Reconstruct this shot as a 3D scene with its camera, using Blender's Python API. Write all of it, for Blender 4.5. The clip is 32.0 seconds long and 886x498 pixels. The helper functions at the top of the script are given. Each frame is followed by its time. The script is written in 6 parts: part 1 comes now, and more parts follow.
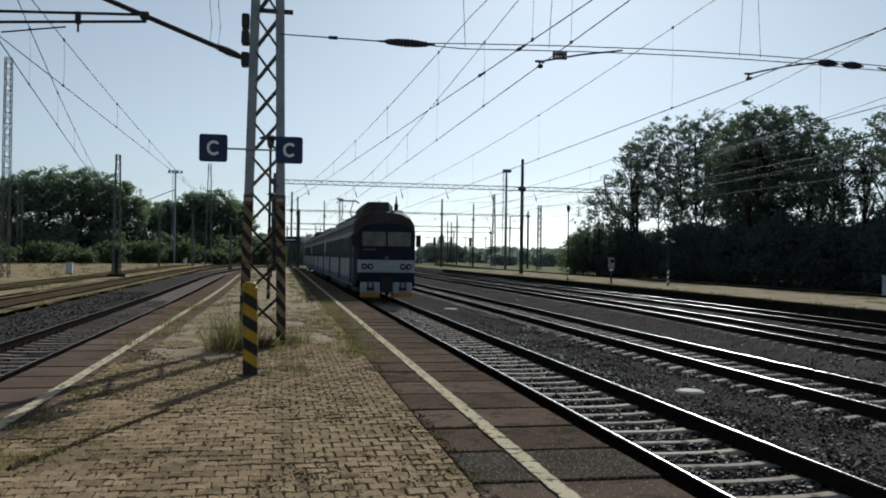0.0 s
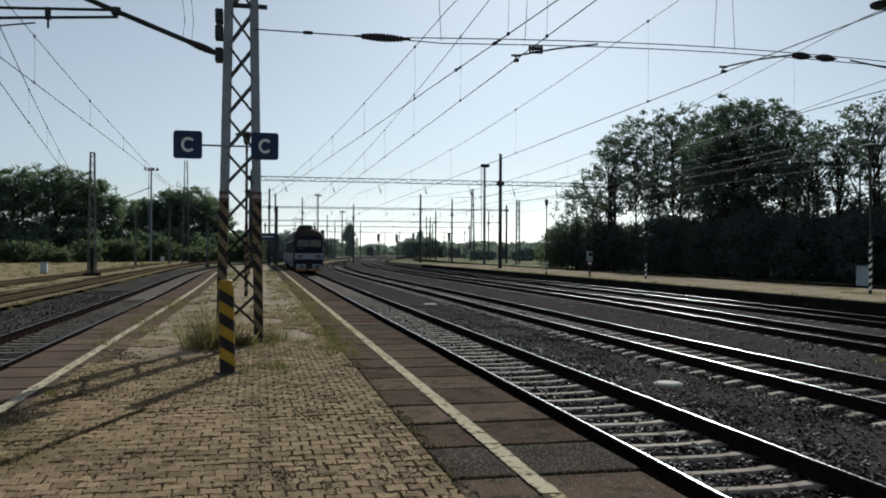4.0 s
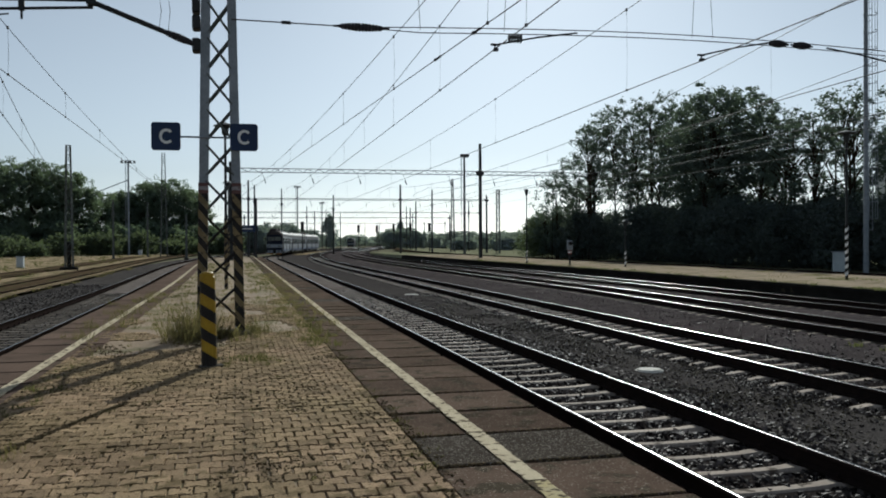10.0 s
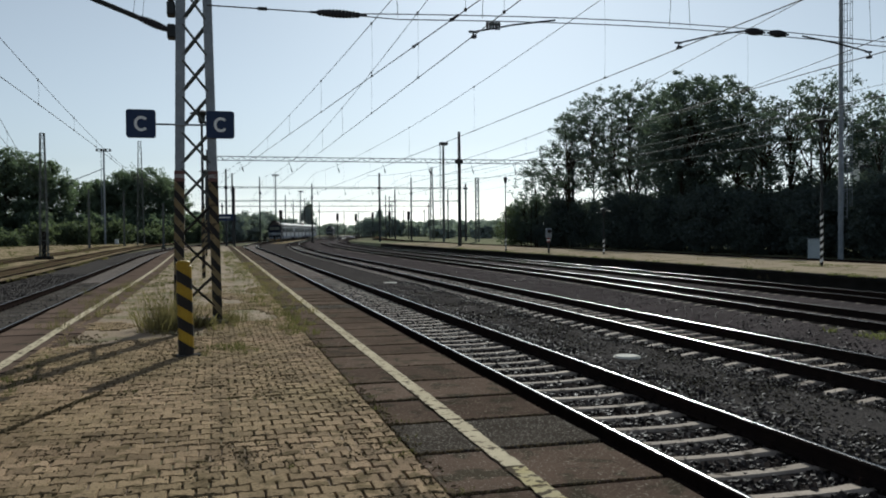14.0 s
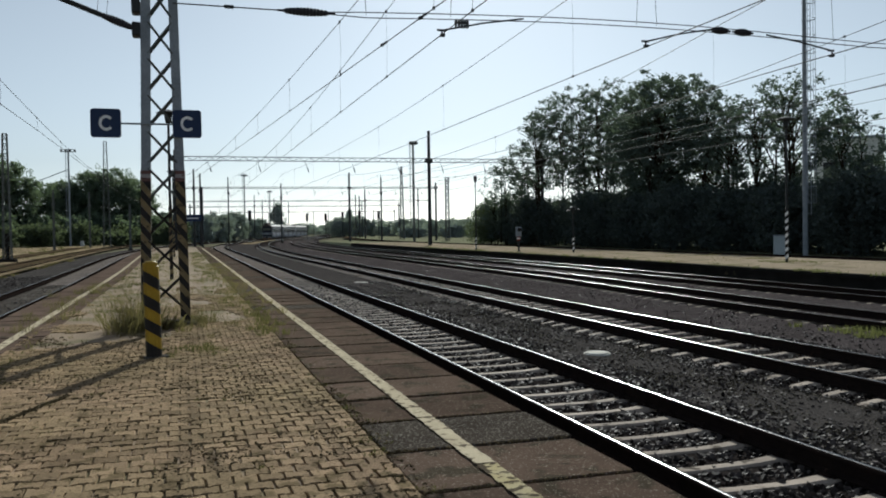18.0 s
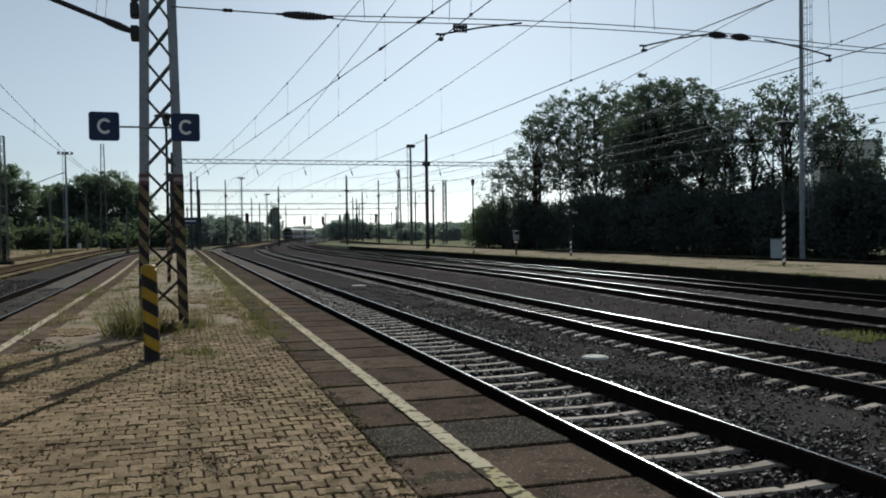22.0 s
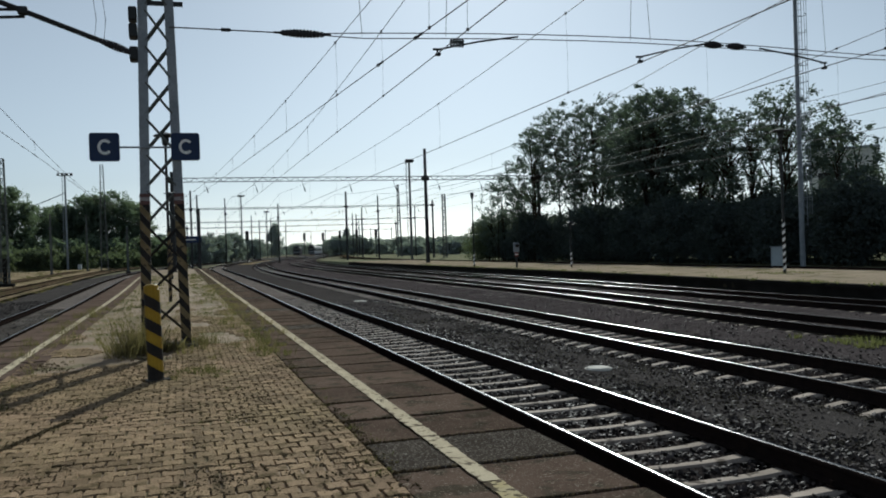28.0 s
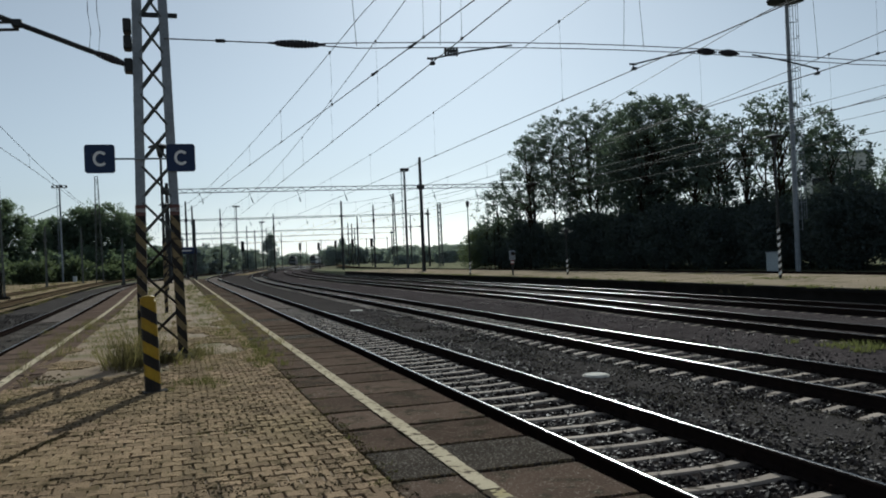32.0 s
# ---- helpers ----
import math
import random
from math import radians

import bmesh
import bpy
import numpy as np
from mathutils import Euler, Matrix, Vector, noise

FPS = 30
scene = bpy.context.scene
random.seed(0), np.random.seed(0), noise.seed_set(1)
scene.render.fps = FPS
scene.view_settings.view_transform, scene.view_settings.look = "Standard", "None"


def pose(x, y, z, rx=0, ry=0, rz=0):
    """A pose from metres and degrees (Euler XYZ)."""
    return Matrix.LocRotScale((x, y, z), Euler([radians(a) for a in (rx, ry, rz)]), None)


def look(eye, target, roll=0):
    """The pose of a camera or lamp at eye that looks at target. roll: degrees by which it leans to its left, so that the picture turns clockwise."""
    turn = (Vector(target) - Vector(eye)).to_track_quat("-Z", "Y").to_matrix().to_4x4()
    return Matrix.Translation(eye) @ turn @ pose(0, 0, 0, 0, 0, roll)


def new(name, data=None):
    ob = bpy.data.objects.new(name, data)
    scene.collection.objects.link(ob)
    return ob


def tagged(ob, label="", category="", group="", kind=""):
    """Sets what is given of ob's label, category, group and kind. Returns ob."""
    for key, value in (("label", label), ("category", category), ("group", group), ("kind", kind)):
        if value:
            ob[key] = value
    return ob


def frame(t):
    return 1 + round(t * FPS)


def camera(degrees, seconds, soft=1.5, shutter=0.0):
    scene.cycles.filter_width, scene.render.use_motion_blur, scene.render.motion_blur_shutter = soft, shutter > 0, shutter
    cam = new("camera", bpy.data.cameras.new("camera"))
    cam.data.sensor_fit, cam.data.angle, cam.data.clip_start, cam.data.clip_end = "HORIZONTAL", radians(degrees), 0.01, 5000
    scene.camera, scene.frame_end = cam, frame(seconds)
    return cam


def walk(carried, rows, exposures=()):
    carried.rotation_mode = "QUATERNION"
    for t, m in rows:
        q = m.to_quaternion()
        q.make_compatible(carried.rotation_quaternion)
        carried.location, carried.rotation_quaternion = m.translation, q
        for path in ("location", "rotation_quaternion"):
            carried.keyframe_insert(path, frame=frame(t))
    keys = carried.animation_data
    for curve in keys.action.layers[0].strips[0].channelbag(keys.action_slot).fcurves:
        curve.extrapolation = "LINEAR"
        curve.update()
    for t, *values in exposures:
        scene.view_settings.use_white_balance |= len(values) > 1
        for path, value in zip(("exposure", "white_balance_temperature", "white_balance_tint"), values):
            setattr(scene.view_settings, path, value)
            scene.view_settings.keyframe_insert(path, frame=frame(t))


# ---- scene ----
FOV = 54.6
# seconds, eye, yaw, pitch, roll in degrees; y runs along the near straight track
TURNS = [
    (0, -0.036, -0.053, 1.641, -10.78, 0.50, -0.84),
    (0.5, -0.034, -0.054, 1.639, -10.71, 0.29, -0.83),
    (1, -0.032, -0.053, 1.636, -10.73, 0.35, -0.86),
    (1.5, -0.029, -0.048, 1.635, -10.97, 0.21, -0.84),
    (2, -0.024, -0.039, 1.635, -11.01, 0.36, -0.75),
    (2.5, -0.018, -0.028, 1.636, -11.34, 0.20, -0.61),
    (3, -0.011, -0.022, 1.639, -11.86, 0.15, -0.26),
    (3.5, -0.007, -0.021, 1.642, -12.08, 0.19, -0.21),
    (5.5, -0.019, -0.032, 1.635, -12.40, 0.09, -0.14),
    (6, -0.017, -0.030, 1.634, -12.54, -0.01, -0.04),
    (6.5, -0.017, -0.029, 1.634, -12.71, -0.07, 0.04),
    (7, -0.021, -0.028, 1.633, -12.92, -0.27, 0.09),
    (7.5, -0.023, -0.028, 1.632, -13.32, -0.33, 0.24),
    (8, -0.025, -0.029, 1.632, -13.60, -0.24, 0.31),
    (8.5, -0.027, -0.028, 1.632, -13.53, -0.31, 0.37),
    (9, -0.028, -0.026, 1.634, -13.53, -0.37, 0.32),
    (9.5, -0.029, -0.022, 1.635, -13.50, -0.41, 0.35),
    (10, -0.029, -0.020, 1.633, -13.49, -0.45, 0.33),
    (10.5, -0.025, -0.019, 1.630, -14.34, -0.87, 0.54),
    (11, -0.018, -0.018, 1.626, -14.78, -1.06, 0.51),
    (11.5, -0.012, -0.018, 1.624, -15.14, -1.51, 0.39),
    (12, -0.010, -0.020, 1.625, -15.14, -1.53, 0.39),
    (12.5, -0.013, -0.020, 1.628, -14.87, -1.23, 0.36),
    (13, -0.014, -0.016, 1.628, -14.83, -1.25, 0.39),
    (13.5, -0.013, -0.011, 1.626, -14.84, -1.28, 0.39),
    (14, -0.011, -0.006, 1.624, -14.87, -1.24, 0.49),
    (14.5, -0.010, -0.002, 1.624, -14.97, -1.31, 0.43),
    (16.5, -0.011, 0.007, 1.614, -15.31, -1.08, 0.67),
    (17, -0.010, 0.003, 1.613, -15.58, -1.03, 0.74),
    (17.5, -0.006, 0.002, 1.612, -16.37, -1.13, 0.88),
    (18, -0.004, 0.004, 1.611, -16.85, -1.31, 0.89),
    (18.5, -0.005, 0.003, 1.612, -17.10, -1.24, 0.90),
    (19, -0.006, -0.002, 1.612, -17.29, -1.20, 0.90),
    (19.5, -0.008, -0.006, 1.613, -17.35, -1.36, 0.84),
    (20, -0.011, -0.005, 1.615, -17.58, -1.37, 0.85),
    (20.5, -0.016, 0.001, 1.618, -17.13, -1.18, 0.64),
    (21, -0.019, 0.003, 1.623, -17.05, -1.09, 0.69),
    (21.5, -0.020, 0.001, 1.625, -16.96, -1.24, 0.69),
    (22, -0.022, -0.003, 1.624, -17.03, -1.11, 0.80),
    (22.5, -0.021, -0.008, 1.624, -16.99, -1.21, 0.69),
    (23, -0.019, -0.010, 1.626, -17.00, -1.06, 0.78),
    (23.5, -0.022, -0.010, 1.628, -16.81, -0.84, 1.05),
    (24, -0.028, -0.011, 1.627, -16.78, -0.77, 1.18),
    (24.5, -0.034, -0.014, 1.625, -16.69, -0.67, 1.32),
    (25, -0.036, -0.020, 1.624, -16.78, -0.69, 1.25),
    (25.5, -0.036, -0.024, 1.622, -16.85, -0.69, 1.30),
    (27.5, -0.046, -0.021, 1.626, -17.04, -0.17, 1.88),
    (28, -0.045, -0.021, 1.625, -17.03, -0.18, 1.90),
    (28.5, -0.046, -0.019, 1.625, -17.06, -0.22, 1.85),
    (29, -0.047, -0.020, 1.625, -17.08, -0.22, 1.94),
    (29.5, -0.049, -0.024, 1.625, -17.16, -0.03, 2.04),
    (30, -0.051, -0.027, 1.625, -17.22, 0.14, 2.21),
    (30.5, -0.051, -0.028, 1.625, -17.37, 0.17, 2.28),
    (31, -0.051, -0.027, 1.625, -17.48, 0.31, 2.45),
    (31.5, -0.054, -0.025, 1.625, -17.50, 0.42, 2.48),
    (32, -0.056, -0.025, 1.624, -17.31, 0.38, 2.46),
]
cam = camera(FOV, 32.0, soft=1.9)
walk(cam, [(t, pose(ex, ey, ez, 90 + p, r, y)) for t, ex, ey, ez, y, p, r in TURNS], [(0.0, 0.0, 5680, 3), (3.0, -0.06, 5760, 3), (7.0, -0.03, 5760, 3), (10.0, -0.03, 5760, 3), (12.0, 0.10, 5750, 3), (13.5, 0.01, 5760, 3), (17.0, 0.0, 5770, 3), (18.5, 0.12, 5810, 3), (20.0, 0.23, 5800, 4), (21.0, 0.0, 5700, 3), (24.0, -0.08, 5680, 2), (28.0, -0.11, 5670, 2), (32.0, -0.14, 5670, 2)])

# ---- light ----
SUN_AZ, SUN_EL = 19.5, 25.5          # degrees right of +y, above the horizon
world = bpy.data.worlds.new("sky")
scene.world = world
world.use_nodes = True
wn, wl = world.node_tree.nodes, world.node_tree.links
sky = wn.new("ShaderNodeTexSky")
sky.sky_type = "NISHITA"
sky.sun_disc = False
sky.sun_elevation = radians(SUN_EL)
sky.sun_rotation = radians(SUN_AZ)
sky.air_density, sky.dust_density, sky.ozone_density = 1.0, 0.35, 3.0
haze = wn.new("ShaderNodeHueSaturation")
haze.inputs["Saturation"].default_value = 0.34
wl.new(sky.outputs[0], haze.inputs["Color"])
wl.new(haze.outputs[0], wn["Background"].inputs[0])
wn["Background"].inputs[1].default_value = 0.073
sun_dir = Vector((math.sin(radians(SUN_AZ)) * math.cos(radians(SUN_EL)), math.cos(radians(SUN_AZ)) * math.cos(radians(SUN_EL)), math.sin(radians(SUN_EL))))
sun = new("sun", bpy.data.lights.new("sun", "SUN"))
sun.data.energy, sun.data.angle, sun.data.color = 5.0, radians(0.5), (1.0, 0.93, 0.82)
sun.matrix_world = look((0, 0, 60), Vector((0, 0, 60)) - sun_dir)


# ---- materials ----
def surf(name, c1, c2, scale=4.0, rough=0.8, metal=0.0, bump=0.25, fine=70.0, vary=0.0, island=False, spots=None, spot_scale=9.0, spot_at=0.62, world_space=False, bump_dist=0.01, spec=None, speck=None, speck_scale=60.0, speck_at=0.66):
    """Two-scale noise between two colours, fine grain, bump, and optional spots of a third colour."""
    m = bpy.data.materials.new(name)
    m.use_nodes = True
    n, l = m.node_tree.nodes, m.node_tree.links
    b = n["Principled BSDF"]
    if world_space:
        co = n.new("ShaderNodeNewGeometry").outputs["Position"]
    else:
        co = n.new("ShaderNodeTexCoord").outputs["Object"]
    def noise_node(s, detail=4.0):
        k = n.new("ShaderNodeTexNoise")
        k.inputs["Scale"].default_value, k.inputs["Detail"].default_value = s, detail
        l.new(co, k.inputs["Vector"])
        return k.outputs["Fac"]
    def mix(a, bb, fac, kind="MIX"):
        k = n.new("ShaderNodeMix")
        k.data_type, k.blend_type = "RGBA", kind
        for sock, v in ((k.inputs[0], fac), (k.inputs[6], a), (k.inputs[7], bb)):
            if hasattr(v, "is_linked"):
                l.new(v, sock)
            else:
                sock.default_value = v if isinstance(v, float) else (*v, 1.0)
        return k.outputs[2]
    def ramp(v, lo, hi, a=0.0, z=1.0):
        k = n.new("ShaderNodeMapRange")
        for i, val in enumerate((lo, hi, a, z)):
            k.inputs[1 + i].default_value = val
        l.new(v, k.inputs[0])
        return k.outputs[0]
    col = mix(c1, c2, ramp(noise_node(scale), 0.32, 0.68))
    if spots:
        col = mix(col, spots, ramp(noise_node(spot_scale, 6.0), spot_at, spot_at + 0.07))
    if speck:
        col = mix(col, speck, ramp(noise_node(speck_scale, 2.0), speck_at, speck_at + 0.05))
    grain = noise_node(fine, 3.0)
    col = mix(col, (0.0, 0.0, 0.0), ramp(grain, 0.35, 0.7, 0.28, 0.0))
    if vary:
        src = n.new("ShaderNodeNewGeometry").outputs["Random Per Island"] if island else n.new("ShaderNodeObjectInfo").outputs["Random"]
        hs = n.new("ShaderNodeHueSaturation")
        l.new(ramp(src, 0, 1, 1 - vary, 1 + vary), hs.inputs["Value"])
        l.new(col, hs.inputs["Color"])
        col = hs.outputs[0]
    l.new(col, b.inputs["Base Color"])
    b.inputs["Roughness"].default_value, b.inputs["Metallic"].default_value = rough, metal
    b.inputs["Specular IOR Level"].default_value = spec if spec is not None else (0.0 if rough >= 0.75 else 0.15 if rough > 0.5 else 0.4)
    if rough < 0.99:
        l.new(ramp(grain, 0.3, 0.7, max(0.03, rough - 0.1), min(1.0, rough + 0.1)) if rough > 0.2 else ramp(grain, 0.3, 0.7, rough * 0.8, rough * 1.3), b.inputs["Roughness"])
    if bump:
        k = n.new("ShaderNodeBump")
        k.inputs["Strength"].default_value, k.inputs["Distance"].default_value = bump, bump_dist
        l.new(grain, k.inputs["Height"])
        l.new(k.outputs[0], b.inputs["Normal"])
    return m


def leafy(name, c1, c2, shine=0.47):
    """Leaves: diffuse with light shining through."""
    m = surf(name, c1, c2, 0.6, rough=0.6, bump=0.0, fine=3.0, vary=0.35, island=True, world_space=True, spec=0.03)
    n, l = m.node_tree.nodes, m.node_tree.links
    b = n["Principled BSDF"]
    t = n.new("ShaderNodeBsdfTranslucent")
    t.inputs[0].default_value = (c2[0] * 1.15, c2[1] * 1.2, c2[2] * 0.75, 1)
    a = n.new("ShaderNodeMixShader")
    a.inputs[0].default_value = shine
    l.new(b.outputs[0], a.inputs[1])
    l.new(t.outputs[0], a.inputs[2])
    l.new(a.outputs[0], n["Material Output"].inputs[0])
    return m


M = {
    "ballast": surf("ballast", (0.026, 0.022, 0.021), (0.042, 0.036, 0.034), 0.9, 0.85, bump=1.0, fine=30, bump_dist=0.04, world_space=True, speck=(0.095, 0.083, 0.078), speck_scale=44.0, speck_at=0.63),
    "left_ballast": surf("dusty grey ballast", (0.058, 0.055, 0.053), (0.080, 0.075, 0.072), 0.9, 0.85, bump=1.0, fine=30, bump_dist=0.04, world_space=True, speck=(0.14, 0.128, 0.120), speck_scale=44.0, speck_at=0.63),
    "stone": surf("ballast stone", (0.050, 0.042, 0.039), (0.108, 0.092, 0.084), 2.0, 0.62, vary=0.9, island=True, fine=90, world_space=True, spec=0.05),
    "stone_fine": surf("fine olive-brown stone", (0.070, 0.061, 0.042), (0.115, 0.098, 0.072), 2.0, 0.75, vary=0.8, island=True, fine=90, world_space=True, spec=0.03),
    "soil": surf("dry soil and grass", (0.235, 0.212, 0.152), (0.165, 0.166, 0.108), 0.35, 0.95, bump=0.8, fine=9, bump_dist=0.05, world_space=True, spots=(0.110, 0.120, 0.072), spot_scale=0.9, spot_at=0.58),
    "verge": surf("dry pale grass", (0.285, 0.275, 0.180), (0.215, 0.220, 0.138), 0.35, 0.95, bump=0.8, fine=9, bump_dist=0.05, world_space=True, spots=(0.140, 0.152, 0.090), spot_scale=0.9, spot_at=0.58),
    "sand": surf("sandy gravel", (0.385, 0.299, 0.194), (0.303, 0.235, 0.146), 0.8, 0.95, bump=0.8, fine=25, bump_dist=0.02, world_space=True, spots=(0.134, 0.127, 0.060), spot_scale=0.5, spot_at=0.54),
    "paver": surf("worn yellow-grey paver", (0.375, 0.263, 0.172), (0.308, 0.235, 0.131), 0.33, 0.8, vary=0.24, fine=75, bump=1.0, bump_dist=0.010, world_space=True, spots=(0.192, 0.143, 0.080), spot_scale=5.0, spot_at=0.545, speck=(0.129, 0.096, 0.057), speck_scale=38.0, speck_at=0.61, spec=0.004),
    "paver_far": surf("worn yellow-grey paver row", (0.373, 0.263, 0.168), (0.305, 0.232, 0.129), 0.33, 0.8, vary=0.24, island=True, fine=75, bump=1.0, bump_dist=0.010, world_space=True, spots=(0.188, 0.140, 0.078), spot_scale=5.0, spot_at=0.57, speck=(0.126, 0.094, 0.056), speck_scale=38.0, speck_at=0.61, spec=0.004),
    "paver_stained": surf("dirty brown paver", (0.313, 0.220, 0.141), (0.254, 0.193, 0.108), 0.33, 0.8, vary=0.24, island=True, fine=75, bump=1.0, bump_dist=0.010, world_space=True, spots=(0.157, 0.117, 0.065), spot_scale=5.0, spot_at=0.57, speck=(0.106, 0.079, 0.046), speck_scale=38.0, speck_at=0.61, spec=0.004),
    "platform_dirt": surf("trodden dirt with moss", (0.359, 0.276, 0.193), (0.286, 0.220, 0.152), 0.7, 0.7, bump=0.7, fine=35, bump_dist=0.01, world_space=True, spots=(0.213, 0.184, 0.106), spot_scale=1.1, spot_at=0.53, spec=0.008),
    "slab": surf("stained concrete slab", (0.129, 0.092, 0.070), (0.078, 0.056, 0.043), 0.9, 0.75, vary=0.22, fine=90, bump=0.8, bump_dist=0.006, world_space=True, spots=(0.058, 0.049, 0.035), spot_scale=3.4, spot_at=0.53, speck=(0.26, 0.225, 0.18), speck_scale=55.0, speck_at=0.62, spec=0.0),
    "slab_rough": surf("concrete slab with bare aggregate", (0.098, 0.082, 0.066), (0.066, 0.055, 0.045), 1.6, 0.75, vary=0.15, fine=70, bump=1.0, bump_dist=0.012, world_space=True, speck=(0.29, 0.265, 0.23), speck_scale=48.0, speck_at=0.58, spec=0.0),
    "rusty_shade_bed": surf("rusty soil and painted rail shadow", (0.114, 0.080, 0.051), (0.080, 0.060, 0.037), 0.9, 0.95, bump=0.8, fine=25, bump_dist=0.02, world_space=True, spots=(0.087, 0.087, 0.041), spot_scale=0.9, spot_at=0.58),
    "siding_sand": surf("sandy soil with dead weeds", (0.302, 0.228, 0.150), (0.207, 0.163, 0.104), 0.9, 0.95, bump=0.8, fine=25, bump_dist=0.02, world_space=True, spots=(0.105, 0.100, 0.058), spot_scale=0.8, spot_at=0.55),
    "slab_red": surf("reddish stained concrete slab", (0.168, 0.120, 0.094), (0.120, 0.088, 0.070), 1.3, 0.75, vary=0.14, fine=120, bump=0.6, bump_dist=0.004, world_space=True, spots=(0.078, 0.066, 0.050), spot_scale=3.0, spot_at=0.6, spec=0.0),
    "line": surf("worn pale line paint", (0.66, 0.575, 0.41), (0.53, 0.455, 0.32), 1.5, 0.75, fine=120, world_space=True, spots=(0.17, 0.14, 0.105), spot_scale=11.0, spot_at=0.54, spec=0.0),
    "line_old": surf("worn ochre line paint", (0.50, 0.42, 0.22), (0.52, 0.46, 0.32), 3.0, 0.75, fine=120, world_space=True, spots=(0.115, 0.095, 0.070), spot_scale=13.0, spot_at=0.50, spec=0.0),
    "far_gravel": surf("trodden tan gravel", (0.42, 0.345, 0.255), (0.32, 0.262, 0.185), 0.8, 0.85, bump=0.8, fine=25, bump_dist=0.02, world_space=True, spots=(0.20, 0.180, 0.095), spot_scale=0.55, spot_at=0.56, speck=(0.52, 0.44, 0.35), speck_scale=9.0, speck_at=0.62),
    "brown_gravel": surf("grey-brown gravel between the tracks", (0.090, 0.077, 0.076), (0.058, 0.050, 0.049), 0.8, 0.9, bump=1.0, fine=28, bump_dist=0.03, world_space=True, speck=(0.22, 0.20, 0.19), speck_scale=40.0, speck_at=0.62),
    "clod": surf("crumbs of soil, moss and painted shadow", (0.129, 0.103, 0.060), (0.172, 0.133, 0.082), 3.0, 0.95, vary=0.4, island=True, fine=60, world_space=True),
    "mast_dark": surf("dull weathered grey-green steel", (0.150, 0.160, 0.155), (0.100, 0.108, 0.105), 3.0, 0.75, fine=50),
    "faded_red": surf("faded red band", (0.17, 0.092, 0.086), (0.13, 0.070, 0.066), 8.0, 0.7, fine=60),
    "faded_white": surf("faded white band", (0.37, 0.34, 0.34), (0.29, 0.26, 0.26), 8.0, 0.7, fine=60, spots=(0.19, 0.13, 0.125), spot_scale=14.0, spot_at=0.56),
    "dark_dirt": surf("dark oily dirt and fine ballast", (0.056, 0.052, 0.050), (0.076, 0.070, 0.067), 1.2, 0.95, bump=1.0, fine=24, bump_dist=0.03, world_space=True, speck=(0.14, 0.125, 0.116), speck_scale=46.0, speck_at=0.64),
    "pale_gravel": surf("dusty gravel between the rails", (0.175, 0.155, 0.142), (0.115, 0.102, 0.094), 1.2, 0.9, bump=1.0, fine=28, bump_dist=0.03, world_space=True, speck=(0.364, 0.324, 0.297), speck_scale=40.0, speck_at=0.61),
    "cabinet": surf("pale blue-grey cabinet paint", (0.52, 0.57, 0.60), (0.44, 0.49, 0.52), 2.0, 0.7, fine=60),
    "kerb": surf("dark concrete edge", (0.103, 0.095, 0.086), (0.065, 0.060, 0.052), 1.5, 0.85, fine=50, world_space=True, spots=(0.034, 0.039, 0.017), spot_scale=2.0),
    "rail": surf("rusty rail steel", (0.030, 0.021, 0.018), (0.019, 0.015, 0.014), 6.0, 0.75, metal=0.0, fine=60, world_space=True),
    "band": surf("polished rail head", (0.125, 0.123, 0.122), (0.088, 0.086, 0.085), 3.0, 0.20, metal=1.0, fine=30, bump=0.02, world_space=True),
    "band_dull": surf("dull rail head", (0.092, 0.090, 0.089), (0.064, 0.062, 0.061), 3.0, 0.32, metal=1.0, fine=30, bump=0.02, world_space=True),
    "sleeper": surf("concrete sleeper", (0.50, 0.425, 0.355), (0.36, 0.30, 0.25), 2.5, 0.8, vary=0.18, fine=70, world_space=True, spots=(0.110, 0.088, 0.067), spot_scale=6.0, spot_at=0.58, spec=0.02),
    "sleeper_far": surf("concrete sleeper row", (0.341, 0.299, 0.247), (0.247, 0.217, 0.180), 2.5, 0.8, vary=0.14, island=True, fine=70, world_space=True, spec=0.02),
    "steel": surf("grey galvanised steel", (0.33, 0.36, 0.40), (0.235, 0.26, 0.295), 3.0, 0.6, metal=0.1, fine=50),
    "dark_steel": surf("dark painted steel", (0.055, 0.058, 0.06), (0.04, 0.042, 0.045), 3.0, 0.55, metal=0.4, fine=50),
    "black": surf("black stripe paint", (0.02, 0.02, 0.02), (0.035, 0.03, 0.028), 6.0, 0.6, fine=80),
    "yellow": surf("worn yellow stripe paint", (0.446, 0.295, 0.031), (0.358, 0.223, 0.027), 5.0, 0.6, fine=60, spots=(0.099, 0.061, 0.030), spot_scale=12.0, spot_at=0.66),
    "ochre": surf("faded ochre stripe paint", (0.265, 0.200, 0.105), (0.185, 0.142, 0.078), 5.0, 0.65, fine=60, spots=(0.075, 0.060, 0.042), spot_scale=9.0, spot_at=0.58),
    "red": surf("dull red paint", (0.30, 0.07, 0.06), (0.22, 0.05, 0.05), 5.0, 0.6),
    "white": surf("white paint", (0.92, 0.92, 0.92), (0.86, 0.86, 0.86), 4.0, 0.5),
    "blue": surf("dark blue sign enamel", (0.016, 0.033, 0.092), (0.020, 0.040, 0.105), 2.0, 0.4, bump=0.02, spec=0.2),
    "insul": surf("grey-brown glazed insulator", (0.065, 0.062, 0.07), (0.05, 0.048, 0.055), 5.0, 0.7, spec=0.1),
